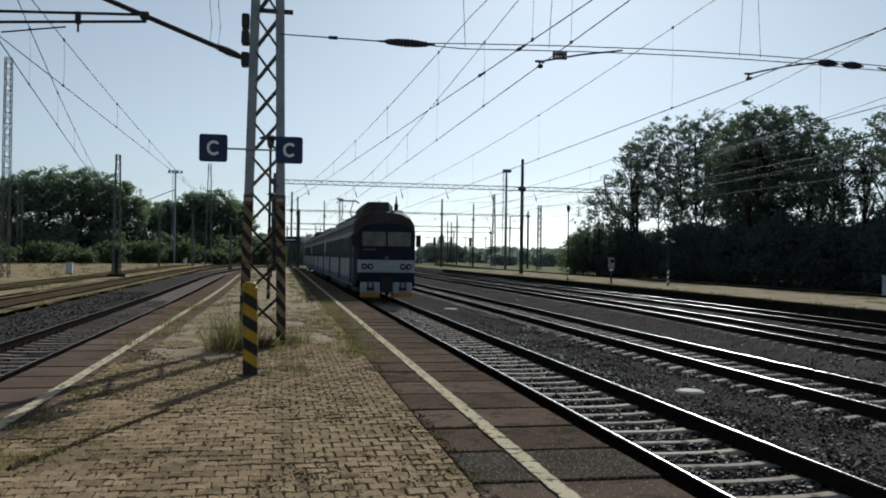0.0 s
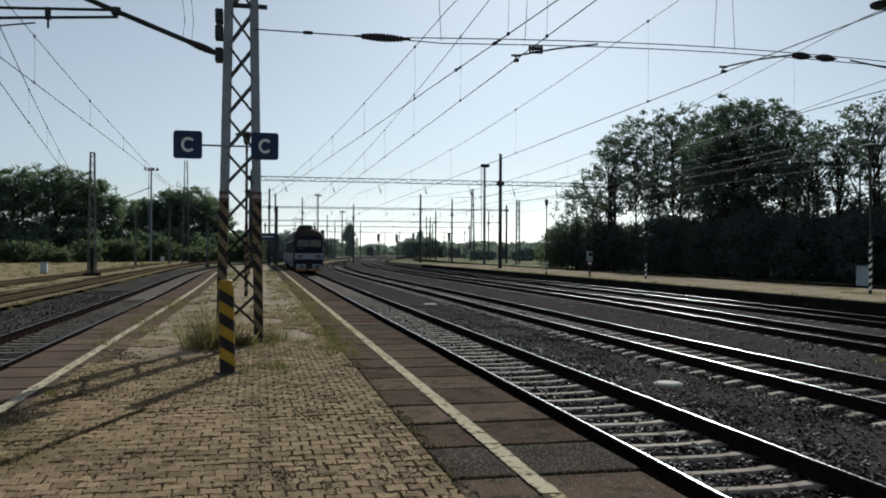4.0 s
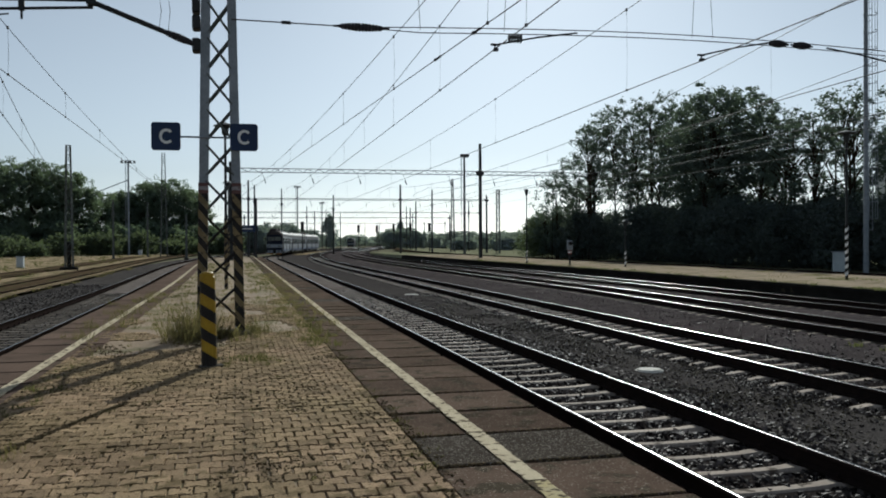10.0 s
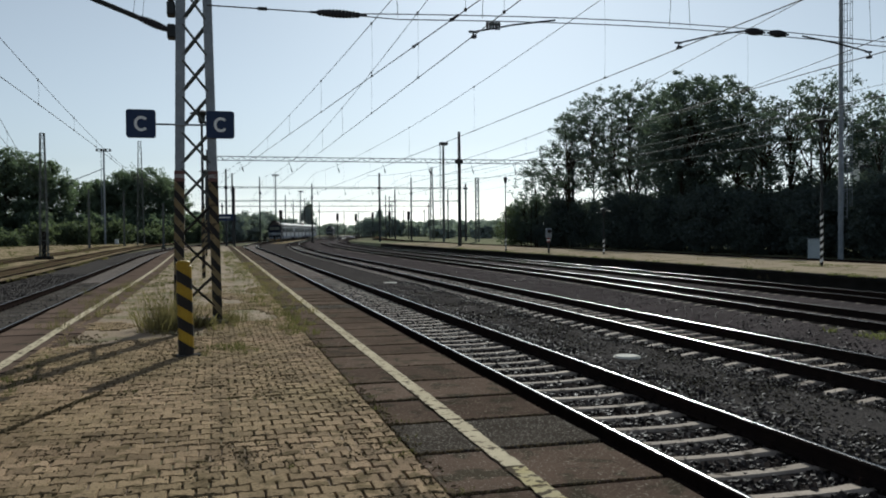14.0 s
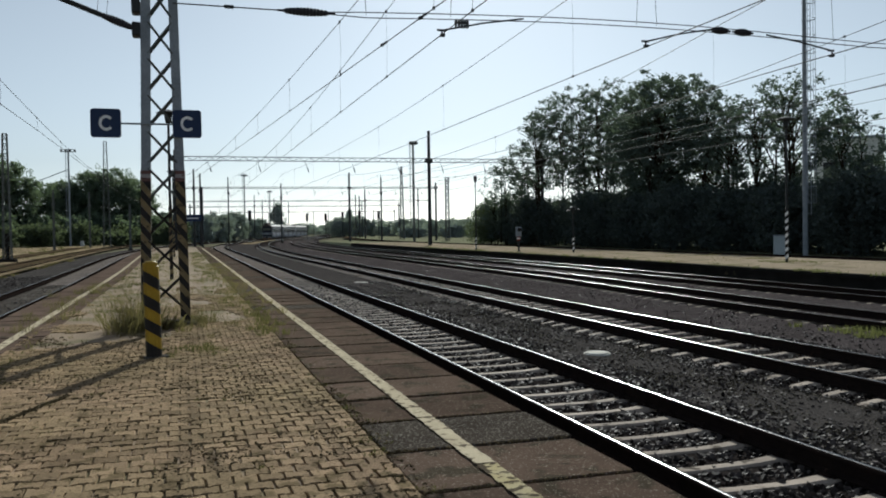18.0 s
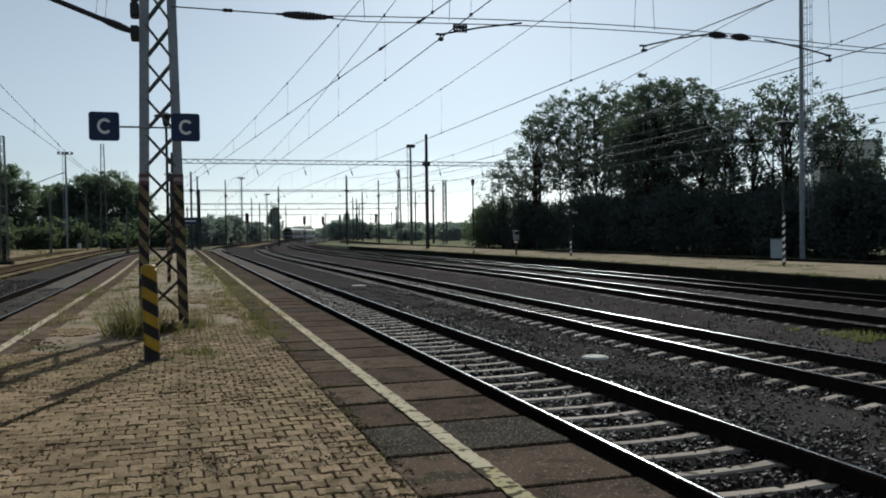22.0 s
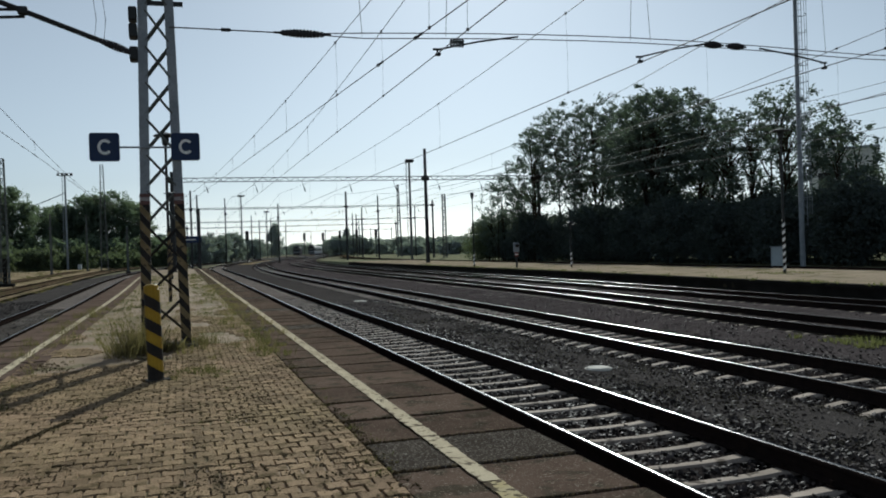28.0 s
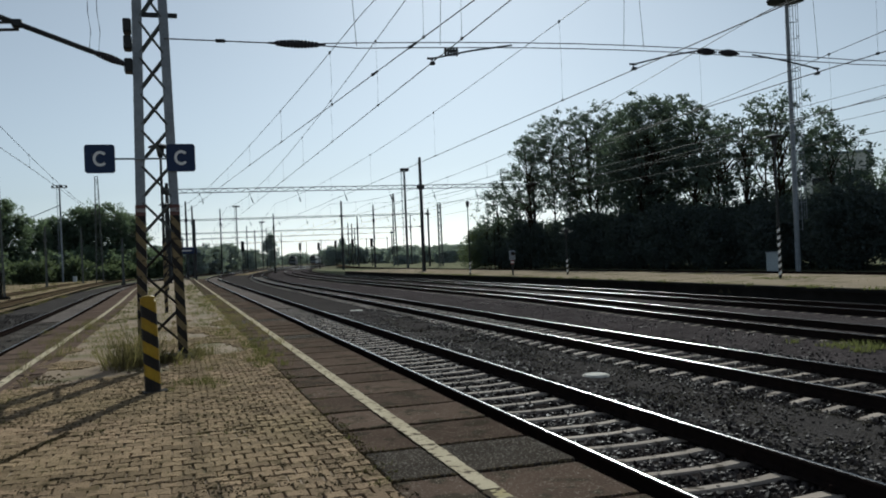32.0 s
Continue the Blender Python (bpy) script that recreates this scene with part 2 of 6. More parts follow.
    "wire": surf("weathered copper wire", (0.11, 0.105, 0.10), (0.08, 0.076, 0.072), 2.0, 0.7, spec=0.04),
    "concrete": surf("pale concrete", (0.40, 0.38, 0.34), (0.30, 0.285, 0.26), 2.0, 0.85, fine=60),
    "bark": surf("bark", (0.055, 0.042, 0.03), (0.035, 0.028, 0.02), 2.5, 0.95, bump=0.9, fine=14, bump_dist=0.03),
    # leaves lightened and blued to stand in for haze before the trees
    "leaf": leafy("tree leaves", (0.098, 0.128, 0.122), (0.128, 0.164, 0.146), 0.30),
    # darker copy of the leaves: shade under the trees put into the colour
    "leaf_shade": leafy("shaded shrub leaves", (0.077, 0.098, 0.103), (0.100, 0.122, 0.120), 0.25),
    # distant haze is put into this pale, bluish leaf colour
    "leaf_far": leafy("far tree leaves paled for haze", (0.308, 0.355, 0.375), (0.369, 0.417, 0.419), 0.25),
    "grass": leafy("grass blades", (0.146, 0.120, 0.065), (0.189, 0.159, 0.090)),
    "weed": leafy("weed leaves", (0.078, 0.078, 0.040), (0.112, 0.106, 0.055)),
    "tall_grass": leafy("wild grass stems", (0.080, 0.076, 0.046), (0.130, 0.112, 0.068)),
    "bush_grass": leafy("olive-brown wild grass", (0.128, 0.112, 0.062), (0.180, 0.152, 0.088)),
    "leaf_yard": leafy("yard tree leaves", (0.124, 0.160, 0.134), (0.162, 0.205, 0.160), 0.42),
    "leaf_margin": leafy("sunlit shrub leaves at the yard's margin", (0.088, 0.116, 0.084), (0.125, 0.152, 0.104), 0.40),
    "weed_light": leafy("yellow-green weed leaves", (0.092, 0.102, 0.052), (0.128, 0.132, 0.072)),
    "edge_wall": surf("near-black platform wall", (0.036, 0.034, 0.031), (0.022, 0.021, 0.019), 1.5, 0.85, fine=50, world_space=True, spots=(0.075, 0.068, 0.045), spot_scale=2.2, spot_at=0.66),
    "pale_wall": surf("pale grey render", (0.74, 0.74, 0.72), (0.64, 0.64, 0.62), 0.4, 0.85, fine=20, world_space=True),
    "pale": surf("weathered pale concrete", (0.82, 0.79, 0.72), (0.70, 0.67, 0.60), 4.0, 0.85, fine=60),
    "sleeper_dark": surf("dirty concrete sleeper", (0.290, 0.244, 0.197), (0.203, 0.171, 0.139), 2.5, 0.8, vary=0.2, fine=70, world_space=True, spec=0.02),
}

# a tinted sheen added to brighten flat ground where sunlight scatters forward
for key, weight in (("slab", 0.030), ("slab_red", 0.026), ("pale_gravel", 0.065), ("dark_dirt", 0.016), ("left_ballast", 0.03), ("platform_dirt", 0.03)):
    shader = M[key].node_tree.nodes["Principled BSDF"].inputs
    shader["Sheen Weight"].default_value, shader["Sheen Roughness"].default_value = weight, 0.5
    shader["Sheen Tint"].default_value = (0.95, 0.72, 0.58, 1.0)


# ---- mesh tools ----
def arr_mesh(name, verts, faces, material):
    me = bpy.data.meshes.new(name)
    me.from_pydata([tuple(v) for v in np.asarray(verts, float).tolist()], [], [tuple(f) for f in (faces.tolist() if hasattr(faces, "tolist") else faces)])
    me.materials.append(material)
    me.update()
    return me


def part(name, bm, material, parent=None, label="", smooth=False):
    me = bpy.data.meshes.new(name)
    bm.to_mesh(me)
    bm.free()
    me.materials.append(material)
    if smooth:
        for p in me.polygons:
            p.use_smooth = True
    ob = new(name, me)
    if parent:
        ob.parent = parent
    return tagged(ob, label)


def mesh_part(name, me, parent=None, label=""):
    ob = new(name, me)
    if parent:
        ob.parent = parent
    return tagged(ob, label)


def empty(name, at=(0, 0, 0), rz=0.0, **tags):
    ob = new(name)
    ob.matrix_basis = pose(*at, 0, 0, rz)
    ob.empty_display_size = 0.2
    return tagged(ob, **tags)


def box(bm, x0, x1, y0, y1, z0, z1, bevel=0.0, m=None):
    r = bmesh.ops.create_cube(bm, size=1.0)
    vs = r["verts"]
    for v in vs:
        v.co = Vector(((x0 + x1) / 2 + v.co.x * (x1 - x0), (y0 + y1) / 2 + v.co.y * (y1 - y0), (z0 + z1) / 2 + v.co.z * (z1 - z0)))
        if m is not None:
            v.co = m @ v.co
    if bevel:
        es = list({e for v in vs for e in v.link_edges})
        bmesh.ops.bevel(bm, geom=es, offset=bevel, segments=1, affect="EDGES")
    return bm


def rod(bm, a, b, r0, r1=None, sides=6):
    a, b = Vector(a), Vector(b)
    r1 = r0 if r1 is None else r1
    q = (b - a).to_track_quat("Z", "Y")
    rings = []
    for p, r in ((a, r0), (b, r1)):
        rings.append([bm.verts.new(p + q @ Vector((r * math.cos(2 * math.pi * i / sides), r * math.sin(2 * math.pi * i / sides), 0))) for i in range(sides)])
    for i in range(sides):
        j = (i + 1) % sides
        bm.faces.new((rings[0][i], rings[0][j], rings[1][j], rings[1][i]))
    bm.faces.new(rings[0][::-1])
    bm.faces.new(rings[1])
    return bm


def tube(bm, pts, r, sides=4):
    """A thin tube along points."""
    pts = [Vector(p) for p in pts]
    rings = []
    for i, p in enumerate(pts):
        d = (pts[min(i + 1, len(pts) - 1)] - pts[max(i - 1, 0)]).normalized()
        q = d.to_track_quat("Z", "Y")
        rr = r[i] if isinstance(r, (list, tuple)) else r
        rings.append([bm.verts.new(p + q @ Vector((rr * math.cos(2 * math.pi * k / sides), rr * math.sin(2 * math.pi * k / sides), 0))) for k in range(sides)])
    for a, b in zip(rings, rings[1:]):
        for k in range(sides):
            j = (k + 1) % sides
            bm.faces.new((a[k], a[j], b[j], b[k]))
    bm.faces.new(rings[0][::-1])
    bm.faces.new(rings[-1])
    return bm


def lathe(bm, a, b, prof, sides=10):
    """Turned body from a to b; prof: (share of the length, radius)."""
    a, b = Vector(a), Vector(b)
    q = (b - a).to_track_quat("Z", "Y")
    rings = []
    for s, r in prof:
        p = a.lerp(b, s)
        rings.append([bm.verts.new(p + q @ Vector((r * math.cos(2 * math.pi * k / sides), r * math.sin(2 * math.pi * k / sides), 0))) for k in range(sides)])
    for u, v in zip(rings, rings[1:]):
        for k in range(sides):
            j = (k + 1) % sides
            bm.faces.new((u[k], u[j], v[j], v[k]))
    bm.faces.new(rings[0][::-1])
    bm.faces.new(rings[-1])
    return bm


def prism(bm, poly, z0, z1):
    """A polygon in x and y, raised from z0 to z1."""
    lo = [bm.verts.new((x, y, z0)) for x, y in poly]
    hi = [bm.verts.new((x, y, z1)) for x, y in poly]
    for i in range(len(poly)):
        j = (i + 1) % len(poly)
        bm.faces.new((lo[i], lo[j], hi[j], hi[i]))
    bm.faces.new(hi)
    bm.faces.new(lo[::-1])
    return bm


def B():
    return bmesh.new()


# ---- plan ----
RAIL_Z = -0.35          # rail tops under the platform's surface
BED_Z = -0.59
SLOPE = 0.198           # the tracks leave to the right by this much past the curve


def bend(y, y0, length):
    d = min(max(y - y0, 0.0), length)
    return SLOPE * d * d / (2 * length) + SLOPE * max(y - y0 - length, 0.0)


def swell(y, a, b):
    u = min(max((y - a) / (b - a), 0.0), 1.0)
    return u * u * (3 - 2 * u)


TRACKS = {
    "main": lambda y: 4.51 + bend(y, 108, 80) + 6.2 * swell(y, 235, 350),
    "second": lambda y: 8.95 + 0.15 * swell(y, 16, 40) + bend(y, 70, 150) + 6.2 * swell(y, 235, 350),
    "third": lambda y: 13.95 + 1.0 * swell(y, 14, 36) + bend(y, 76, 145) + 6.2 * swell(y, 235, 350),
    "fourth": lambda y: 18.45 + 0.5 * swell(y, 20, 45) + bend(y, 82, 145) + 6.2 * swell(y, 235, 350),
    "left": lambda y: -5.10 - 0.55 * swell(y, 30, 80) + bend(y, 78, 110) + 6.2 * swell(y, 235, 350),
    "siding": lambda y: -10.35 - 0.6 * swell(y, 40, 110) + bend(y, 110, 110),
}


def along(fn, y):
    """Place and heading (degrees about z) at y on a track."""
    d = fn(y + 0.5) - fn(y - 0.5)
    return fn(y), -math.degrees(math.atan(d))


def steps(y0, y1):
    ys, y = [], y0
    while y < y1:
        ys.append(y)
        y += 1.5 if y < 60 else 4.0 if y < 250 else 10.0
    return ys + [y1]


def ribbon(fn, off0, off1, ys, z):
    """Flat strip beside a track, between two offsets."""
    v, f = [], []
    for i, y in enumerate(ys):
        x, h = along(fn, y)
        c, s = math.cos(radians(h)), math.sin(radians(h))
        v += [(x + off0 * c, y + off0 * s, z), (x + off1 * c, y + off1 * s, z)]
        if i:
            f.append((2 * i - 2, 2 * i - 1, 2 * i + 1, 2 * i))
    return v, f


def sweep(bm, fn, off, ys, prof, z):
    """A profile of (x, z) points drawn along a track at an offset."""
    rings = []
    for y in ys:
        x, h = along(fn, y)
        c, s = math.cos(radians(h)), math.sin(radians(h))
        rings.append([bm.verts.new((x + (off + px) * c, y + (off + px) * s, z + pz)) for px, pz in prof])
    for a, b in zip(rings, rings[1:]):
        for k in range(len(prof)):
            j = (k + 1) % len(prof)
            bm.faces.new((a[k], a[j], b[j], b[k]))
    bm.faces.new(rings[0][::-1])
    bm.faces.new(rings[-1])
    return bm


# ---- ground ----
def grid_sheet(name, x0, x1, y0, y1, nx, ny, z, amp, material, scale=0.6, **tags):
    xs, ys = np.linspace(x0, x1, nx), np.linspace(y0, y1, ny)
    v = [(x, y, z + amp * noise.noise((x * scale, y * scale, 3.0)) + 0.5 * amp * noise.noise((x * scale * 4, y * scale * 4, 8.0))) for y in ys for x in xs]
    f = [(j * nx + i, j * nx + i + 1, (j + 1) * nx + i + 1, (j + 1) * nx + i) for j in range(ny - 1) for i in range(nx - 1)]
    me = arr_mesh(name, v, f, material)
    for p in me.polygons:
        p.use_smooth = True
    return tagged(new(name, me), **tags)


def radial_ground():
    """One sheet out to the horizon, level by the yard."""
    rings, v, f = [0, 20, 60, 140, 260, 420, 700, 1400, 4000], [], []
    for r in rings[1:]:
        for k in range(48):
            a = 2 * math.pi * k / 48
            v.append((10 + r * math.cos(a), 60 + r * math.sin(a), -0.66))
    v.append((10, 60, -0.66))
    c = len(v) - 1
    for k in range(48):
        f.append((c, k, (k + 1) % 48))
    for i in range(len(rings) - 2):
        for k in range(48):
            j = (k + 1) % 48
            f.append((i * 48 + k, (i + 1) * 48 + k, (i + 1) * 48 + j, i * 48 + j))
    return tagged(new("ground", arr_mesh("ground", v, f, M["soil"])), "dry grass and soil around the railway yard", "ground", kind="structure")


radial_ground()


def bed(name, fn0, o0, fn1, o1, y0, y1, z, material, across=14, amp=0.018, **tags):
    """Ballast between two lines that follow the tracks."""
    ys = steps(y0, y1)
    if y0 < 60:
        ys = [y for y in np.arange(y0, 40, 0.6)] + [y for y in steps(40, y1)]
    v, f = [], []
    for j, y in enumerate(ys):
        xa, xb = fn0(y) + o0, fn1(y) + o1
        for i in range(across + 1):
            x = xa + (xb - xa) * i / across
            v.append((x, y, z + amp * noise.noise((x * 2.1, y * 2.1, 1.0)) + amp * noise.noise((x * 0.5, y * 0.5, 5.0))))
            if i and j:
                a = j * (across + 1) + i
                f.append((a - across - 2, a - across - 1, a, a - 1))
    me = arr_mesh(name, v, f, material)
    for p in me.polygons:
        p.use_smooth = True
    return tagged(new(name, me), **tags)


bed("ballast_bed", TRACKS["main"], -1.7, TRACKS["fourth"], 1.75, -12, 520, BED_Z, M["ballast"], 44, label="dark grey crushed-stone ballast under the four tracks", category="ballast", kind="structure")
bed("ballast_bed", TRACKS["left"], -3.9, TRACKS["left"], 1.72, -12, 430, BED_Z + 0.01, M["left_ballast"], 16, label="dusty grey ballast under the track beside the platform", category="ballast", kind="structure")
bed("dirt_strip", TRACKS["main"], 1.38, TRACKS["second"], -1.38, -12, 300, BED_Z + 0.030, M["dark_dirt"], 16, amp=0.03, label="dark dirt and fine ballast between two tracks", category="gravel", kind="structure")
bed("gravel_strip", TRACKS["second"], 1.7, TRACKS["third"], -0.95, -12, 400, BED_Z + 0.035, M["brown_gravel"], 8, label="grey-brown trodden gravel between two tracks", category="gravel", kind="structure")
bed("gravel_strip", TRACKS["third"], -0.60, TRACKS["third"], 0.60, -12, 300, BED_Z + 0.05, M["brown_gravel"], 4, label="brown gravel between the third track's rails", category="gravel", kind="structure")
bed("gravel_strip", TRACKS["third"], 0.95, TRACKS["fourth"], 0.5, -12, 400, BED_Z + 0.05, M["brown_gravel"], 8, label="brown gravel round the rails of the far platform's track", category="gravel", kind="structure")
bed("gravel_strip", TRACKS["main"], -0.64, TRACKS["main"], 0.64, 42, 150, BED_Z + 0.055, M["pale_gravel"], 4, amp=0.008, label="dusty grey gravel between the near track's rails", category="gravel", kind="structure")
bed("ballast_fill", TRACKS["main"], -1.5, TRACKS["main"], 1.5, -12, 44, BED_Z + 0.020, M["ballast"], 10, amp=0.008, label="dark ballast packed between the near track's sleepers", category="ballast", kind="structure")
bed("ballast_fill", TRACKS["second"], -0.66, TRACKS["second"], 0.66, -12, 60, BED_Z + 0.034, M["ballast"], 6, amp=0.014, label="dark ballast heaped over the middles of the second track's sleepers", category="ballast", kind="structure")
bed("sand_patch", TRACKS["main"], 1.9, TRACKS["second"], -1.9, 158, 232, BED_Z + 0.09, M["sand"], 5, label="tan sand and dry grass between the curving tracks", category="ground", kind="structure")
bed("siding_soil", TRACKS["siding"], -1.6, TRACKS["siding"], 1.4, -12, 300, -0.42, M["siding_sand"], 10, label="sandy soil and weeds over the siding's sleepers", category="ground", kind="structure")
# dark strip stands in for the siding rail's shadow on the soil
bed("siding_bed", TRACKS["siding"], -1.25, TRACKS["siding"], 0.35, -12, 300, -0.405, M["rusty_shade_bed"], 6, label="dark rusty strip with the siding rail's shadow in its colour", category="ground", kind="structure")
bed("gravel_strip", TRACKS["left"], -0.62, TRACKS["left"], 0.62, 46, 150, BED_Z + 0.058, M["pale_gravel"], 4, amp=0.012, label="dusty grey gravel between the single track's rails", category="gravel", kind="structure")
bed("old_track_bed", lambda y: -14.6 - 0.25 * swell(y, 60, 120), -1.2, lambda y: -14.6 - 0.25 * swell(y, 60, 120), 1.2, -12, 140, -0.30, M["rusty_shade_bed"], 6, label="rusty soil along an old track", category="ground", kind="structure")
grid_sheet("old_platform", -80, -11.95, -12, 165, 60, 90, -0.36, 0.05, M["sand"], 0.3, label="pale sandy gravel of an old low platform", category="ground", kind="structure")

RAIL_PROF = [(-0.07, -0.172), (0.07, -0.172), (0.07, -0.160), (0.014, -0.140), (0.010, -0.055), (0.035, -0.042), (0.036, -0.016), (0.026, -0.007), (-0.026, -0.007), (-0.036, -0.016), (-0.035, -0.042), (-0.010, -0.055), (-0.014, -0.140), (-0.07, -0.160)]

HEAD_PROF = [(-0.0183, -0.0040), (-0.0158, -0.0026), (-0.0121, -0.0013), (-0.0061, 0.0001), (0.0000, 0.0005), (0.0061, 0.0001), (0.0121, -0.0013), (0.0158, -0.0026), (0.0183, -0.0040), (0.0000, -0.0160)]
HEAD_FLAT = [(-0.0155, -0.0025), (-0.0109, -0.0009), (-0.0055, 0.0001), (0.0000, 0.0005), (0.0055, 0.0001), (0.0109, -0.0009), (0.0155, -0.0025), (0.0000, -0.0160)]


def sleeper_mesh(material):
    """Concrete sleeper, thick under the rails and waisted between them."""
    v, f = [], []
    stations = [(-1.21, 0.12, -0.055), (-1.17, 0.14, -0.030), (-0.94, 0.145, 0.0), (-0.58, 0.140, 0.0), (-0.42, 0.126, -0.012), (-0.2, 0.118, -0.018), (0.2, 0.118, -0.018), (0.42, 0.126, -0.012), (0.58, 0.140, 0.0), (0.94, 0.145, 0.0), (1.17, 0.14, -0.030), (1.21, 0.12, -0.055)]
    for x, w, z in stations:
        v += [(x, -w, -0.13), (x, -w * 0.66, z - 0.020), (x, -w * 0.47, z), (x, w * 0.47, z), (x, w * 0.66, z - 0.018), (x, w, -0.13)]
    for i in range(len(stations) - 1):
        for k in range(5):
            a = i * 6 + k
            f.append((a, a + 6, a + 7, a + 1))
    f += [(0, 1, 2, 3, 4, 5), tuple(range(len(v) - 1, len(v) - 7, -1))]
    return arr_mesh("sleeper", v, f, material)


def clip_mesh():
    bm = B()
    for s in (-1, 1):
        box(bm, s * 0.055, s * 0.115, -0.05, 0.05, 0.0, 0.022)
        rod(bm, (s * 0.088, 0, 0.02), (s * 0.088, 0, 0.062), 0.016, sides=6)
    box(bm, -0.09, 0.09, -0.08, 0.08, -0.004, 0.008)
    me = bpy.data.meshes.new("rail_fastening")
    bm.to_mesh(me)
    bm.free()
    me.materials.append(M["rail"])
    return me


SLEEPER_ME, CLIP_ME = sleeper_mesh(M["sleeper"]), clip_mesh()
SLEEPER_FAR = sleeper_mesh(M["sleeper_far"])
SLEEPER_DIRTY = sleeper_mesh(M["sleeper_dark"])


def merged(name, me, mats, material):
    """One mesh of many placed copies."""
    base = np.array([v.co for v in me.vertices])
    polys = [tuple(p.vertices) for p in me.polygons]
    vs, fs = [], []
    for k, m in enumerate(mats):
        a = np.array(m)
        vs.append(base @ a[:3, :3].T + a[:3, 3])
        o = k * len(base)
        fs += [tuple(i + o for i in p) for p in polys]
    return arr_mesh(name, np.concatenate(vs), fs, material)


def open_sweep(*a):
    """A sweep without its two end faces."""
    bm = sweep(*a)
    bmesh.ops.delete(bm, geom=[f for f in bm.faces if len(f.verts) > 4 or f.calc_center_median().z < a[5] - 0.0045], context="FACES_ONLY")
    return bm


def track(name, label, fn, y0, y1, near=(0, 0), sleepers_to=0, zr=RAIL_Z, shine=True, fast=0, seed=1, dirty=False):
    rnd = random.Random(seed)
    top = empty(name, label=label, category="railway track", kind="structure")
    ys = steps(y0, y1)
    for side in (-0.755, 0.755):
        r = part("rail", sweep(B(), fn, side, ys, RAIL_PROF, zr), M["rail"], top, "rusty rail with a worn head")
        if shine:
            part("running_band", open_sweep(B(), fn, side, ys, HEAD_FLAT if dirty else HEAD_PROF, zr), M["band_dull" if dirty else "band"], r, "polished running surface", smooth=True)
    y, far, clips = y0, [], []
    while y < sleepers_to:
        x, h = along(fn, y)
        m = pose(x + rnd.uniform(-0.02, 0.02), y + rnd.uniform(-0.025, 0.025), zr - 0.176, rnd.uniform(-0.5, 0.5), rnd.uniform(-0.4, 0.4), h + rnd.uniform(-0.8, 0.8))
        if near[0] <= y <= near[1]:
            s = mesh_part("sleeper", SLEEPER_DIRTY if dirty else SLEEPER_ME, top)
            s.matrix_basis = m
        else:
            far.append(m)
        if y < fast:
            clips += [m @ pose(s, 0, 0.004) for s in (-0.755, 0.755)]
        y += 0.6
    if far:
        mesh_part("sleeper_row", merged("sleeper_row", SLEEPER_FAR, far, M["sleeper_dark" if dirty else "sleeper_far"]), top)["kind"] = "stuff"
    if clips:
        mesh_part("fastening_row", merged("fastening_row", CLIP_ME, clips, M["rail"]), top)["kind"] = "stuff"
    return top


track("track_main", "straight track with pale concrete sleepers beside the platform", TRACKS["main"], -12, 520, (3, 60), 140, fast=45, seed=1)
track("track_second", "track with concrete sleepers in dark ballast", TRACKS["second"], -12, 520, (8, 60), 130, fast=45, seed=2)
track("track_third", "track half buried in dark ballast", TRACKS["third"], -12, 520, (12, 40), 110, zr=RAIL_Z - 0.01, seed=3, dirty=True)
track("track_fourth", "track along the far platform's edge", TRACKS["fourth"], -12, 520, (0, 0), 70, zr=RAIL_Z, seed=4, dirty=True)
track("track_left", "track with fastened rails on dark ballast", TRACKS["left"], -12, 430, (8, 60), 130, fast=70, seed=5, dirty=True)
track("track_siding", "rusty disused siding sunk into sandy soil", TRACKS["siding"], -12, 300, zr=-0.34, shine=False, seed=6)
track("track_old", "rusty track in pale gravel", lambda y: -14.6 - 0.25 * swell(y, 60, 120), -12, 140, zr=-0.27, shine=False, seed=7)
track("track_behind", "rusty track behind the far platform", lambda y: 29.2 + bend(y, 90, 145), -12, 260, zr=0.02, shine=False, seed=8)
bed("old_track_bed", lambda y: 29.2 + bend(y, 90, 145), -1.1, lambda y: 29.2 + bend(y, 90, 145), 1.3, -12, 260, -0.10, M["rusty_shade_bed"], 6, label="rusty soil along the track behind the far platform", category="ground", kind="structure")


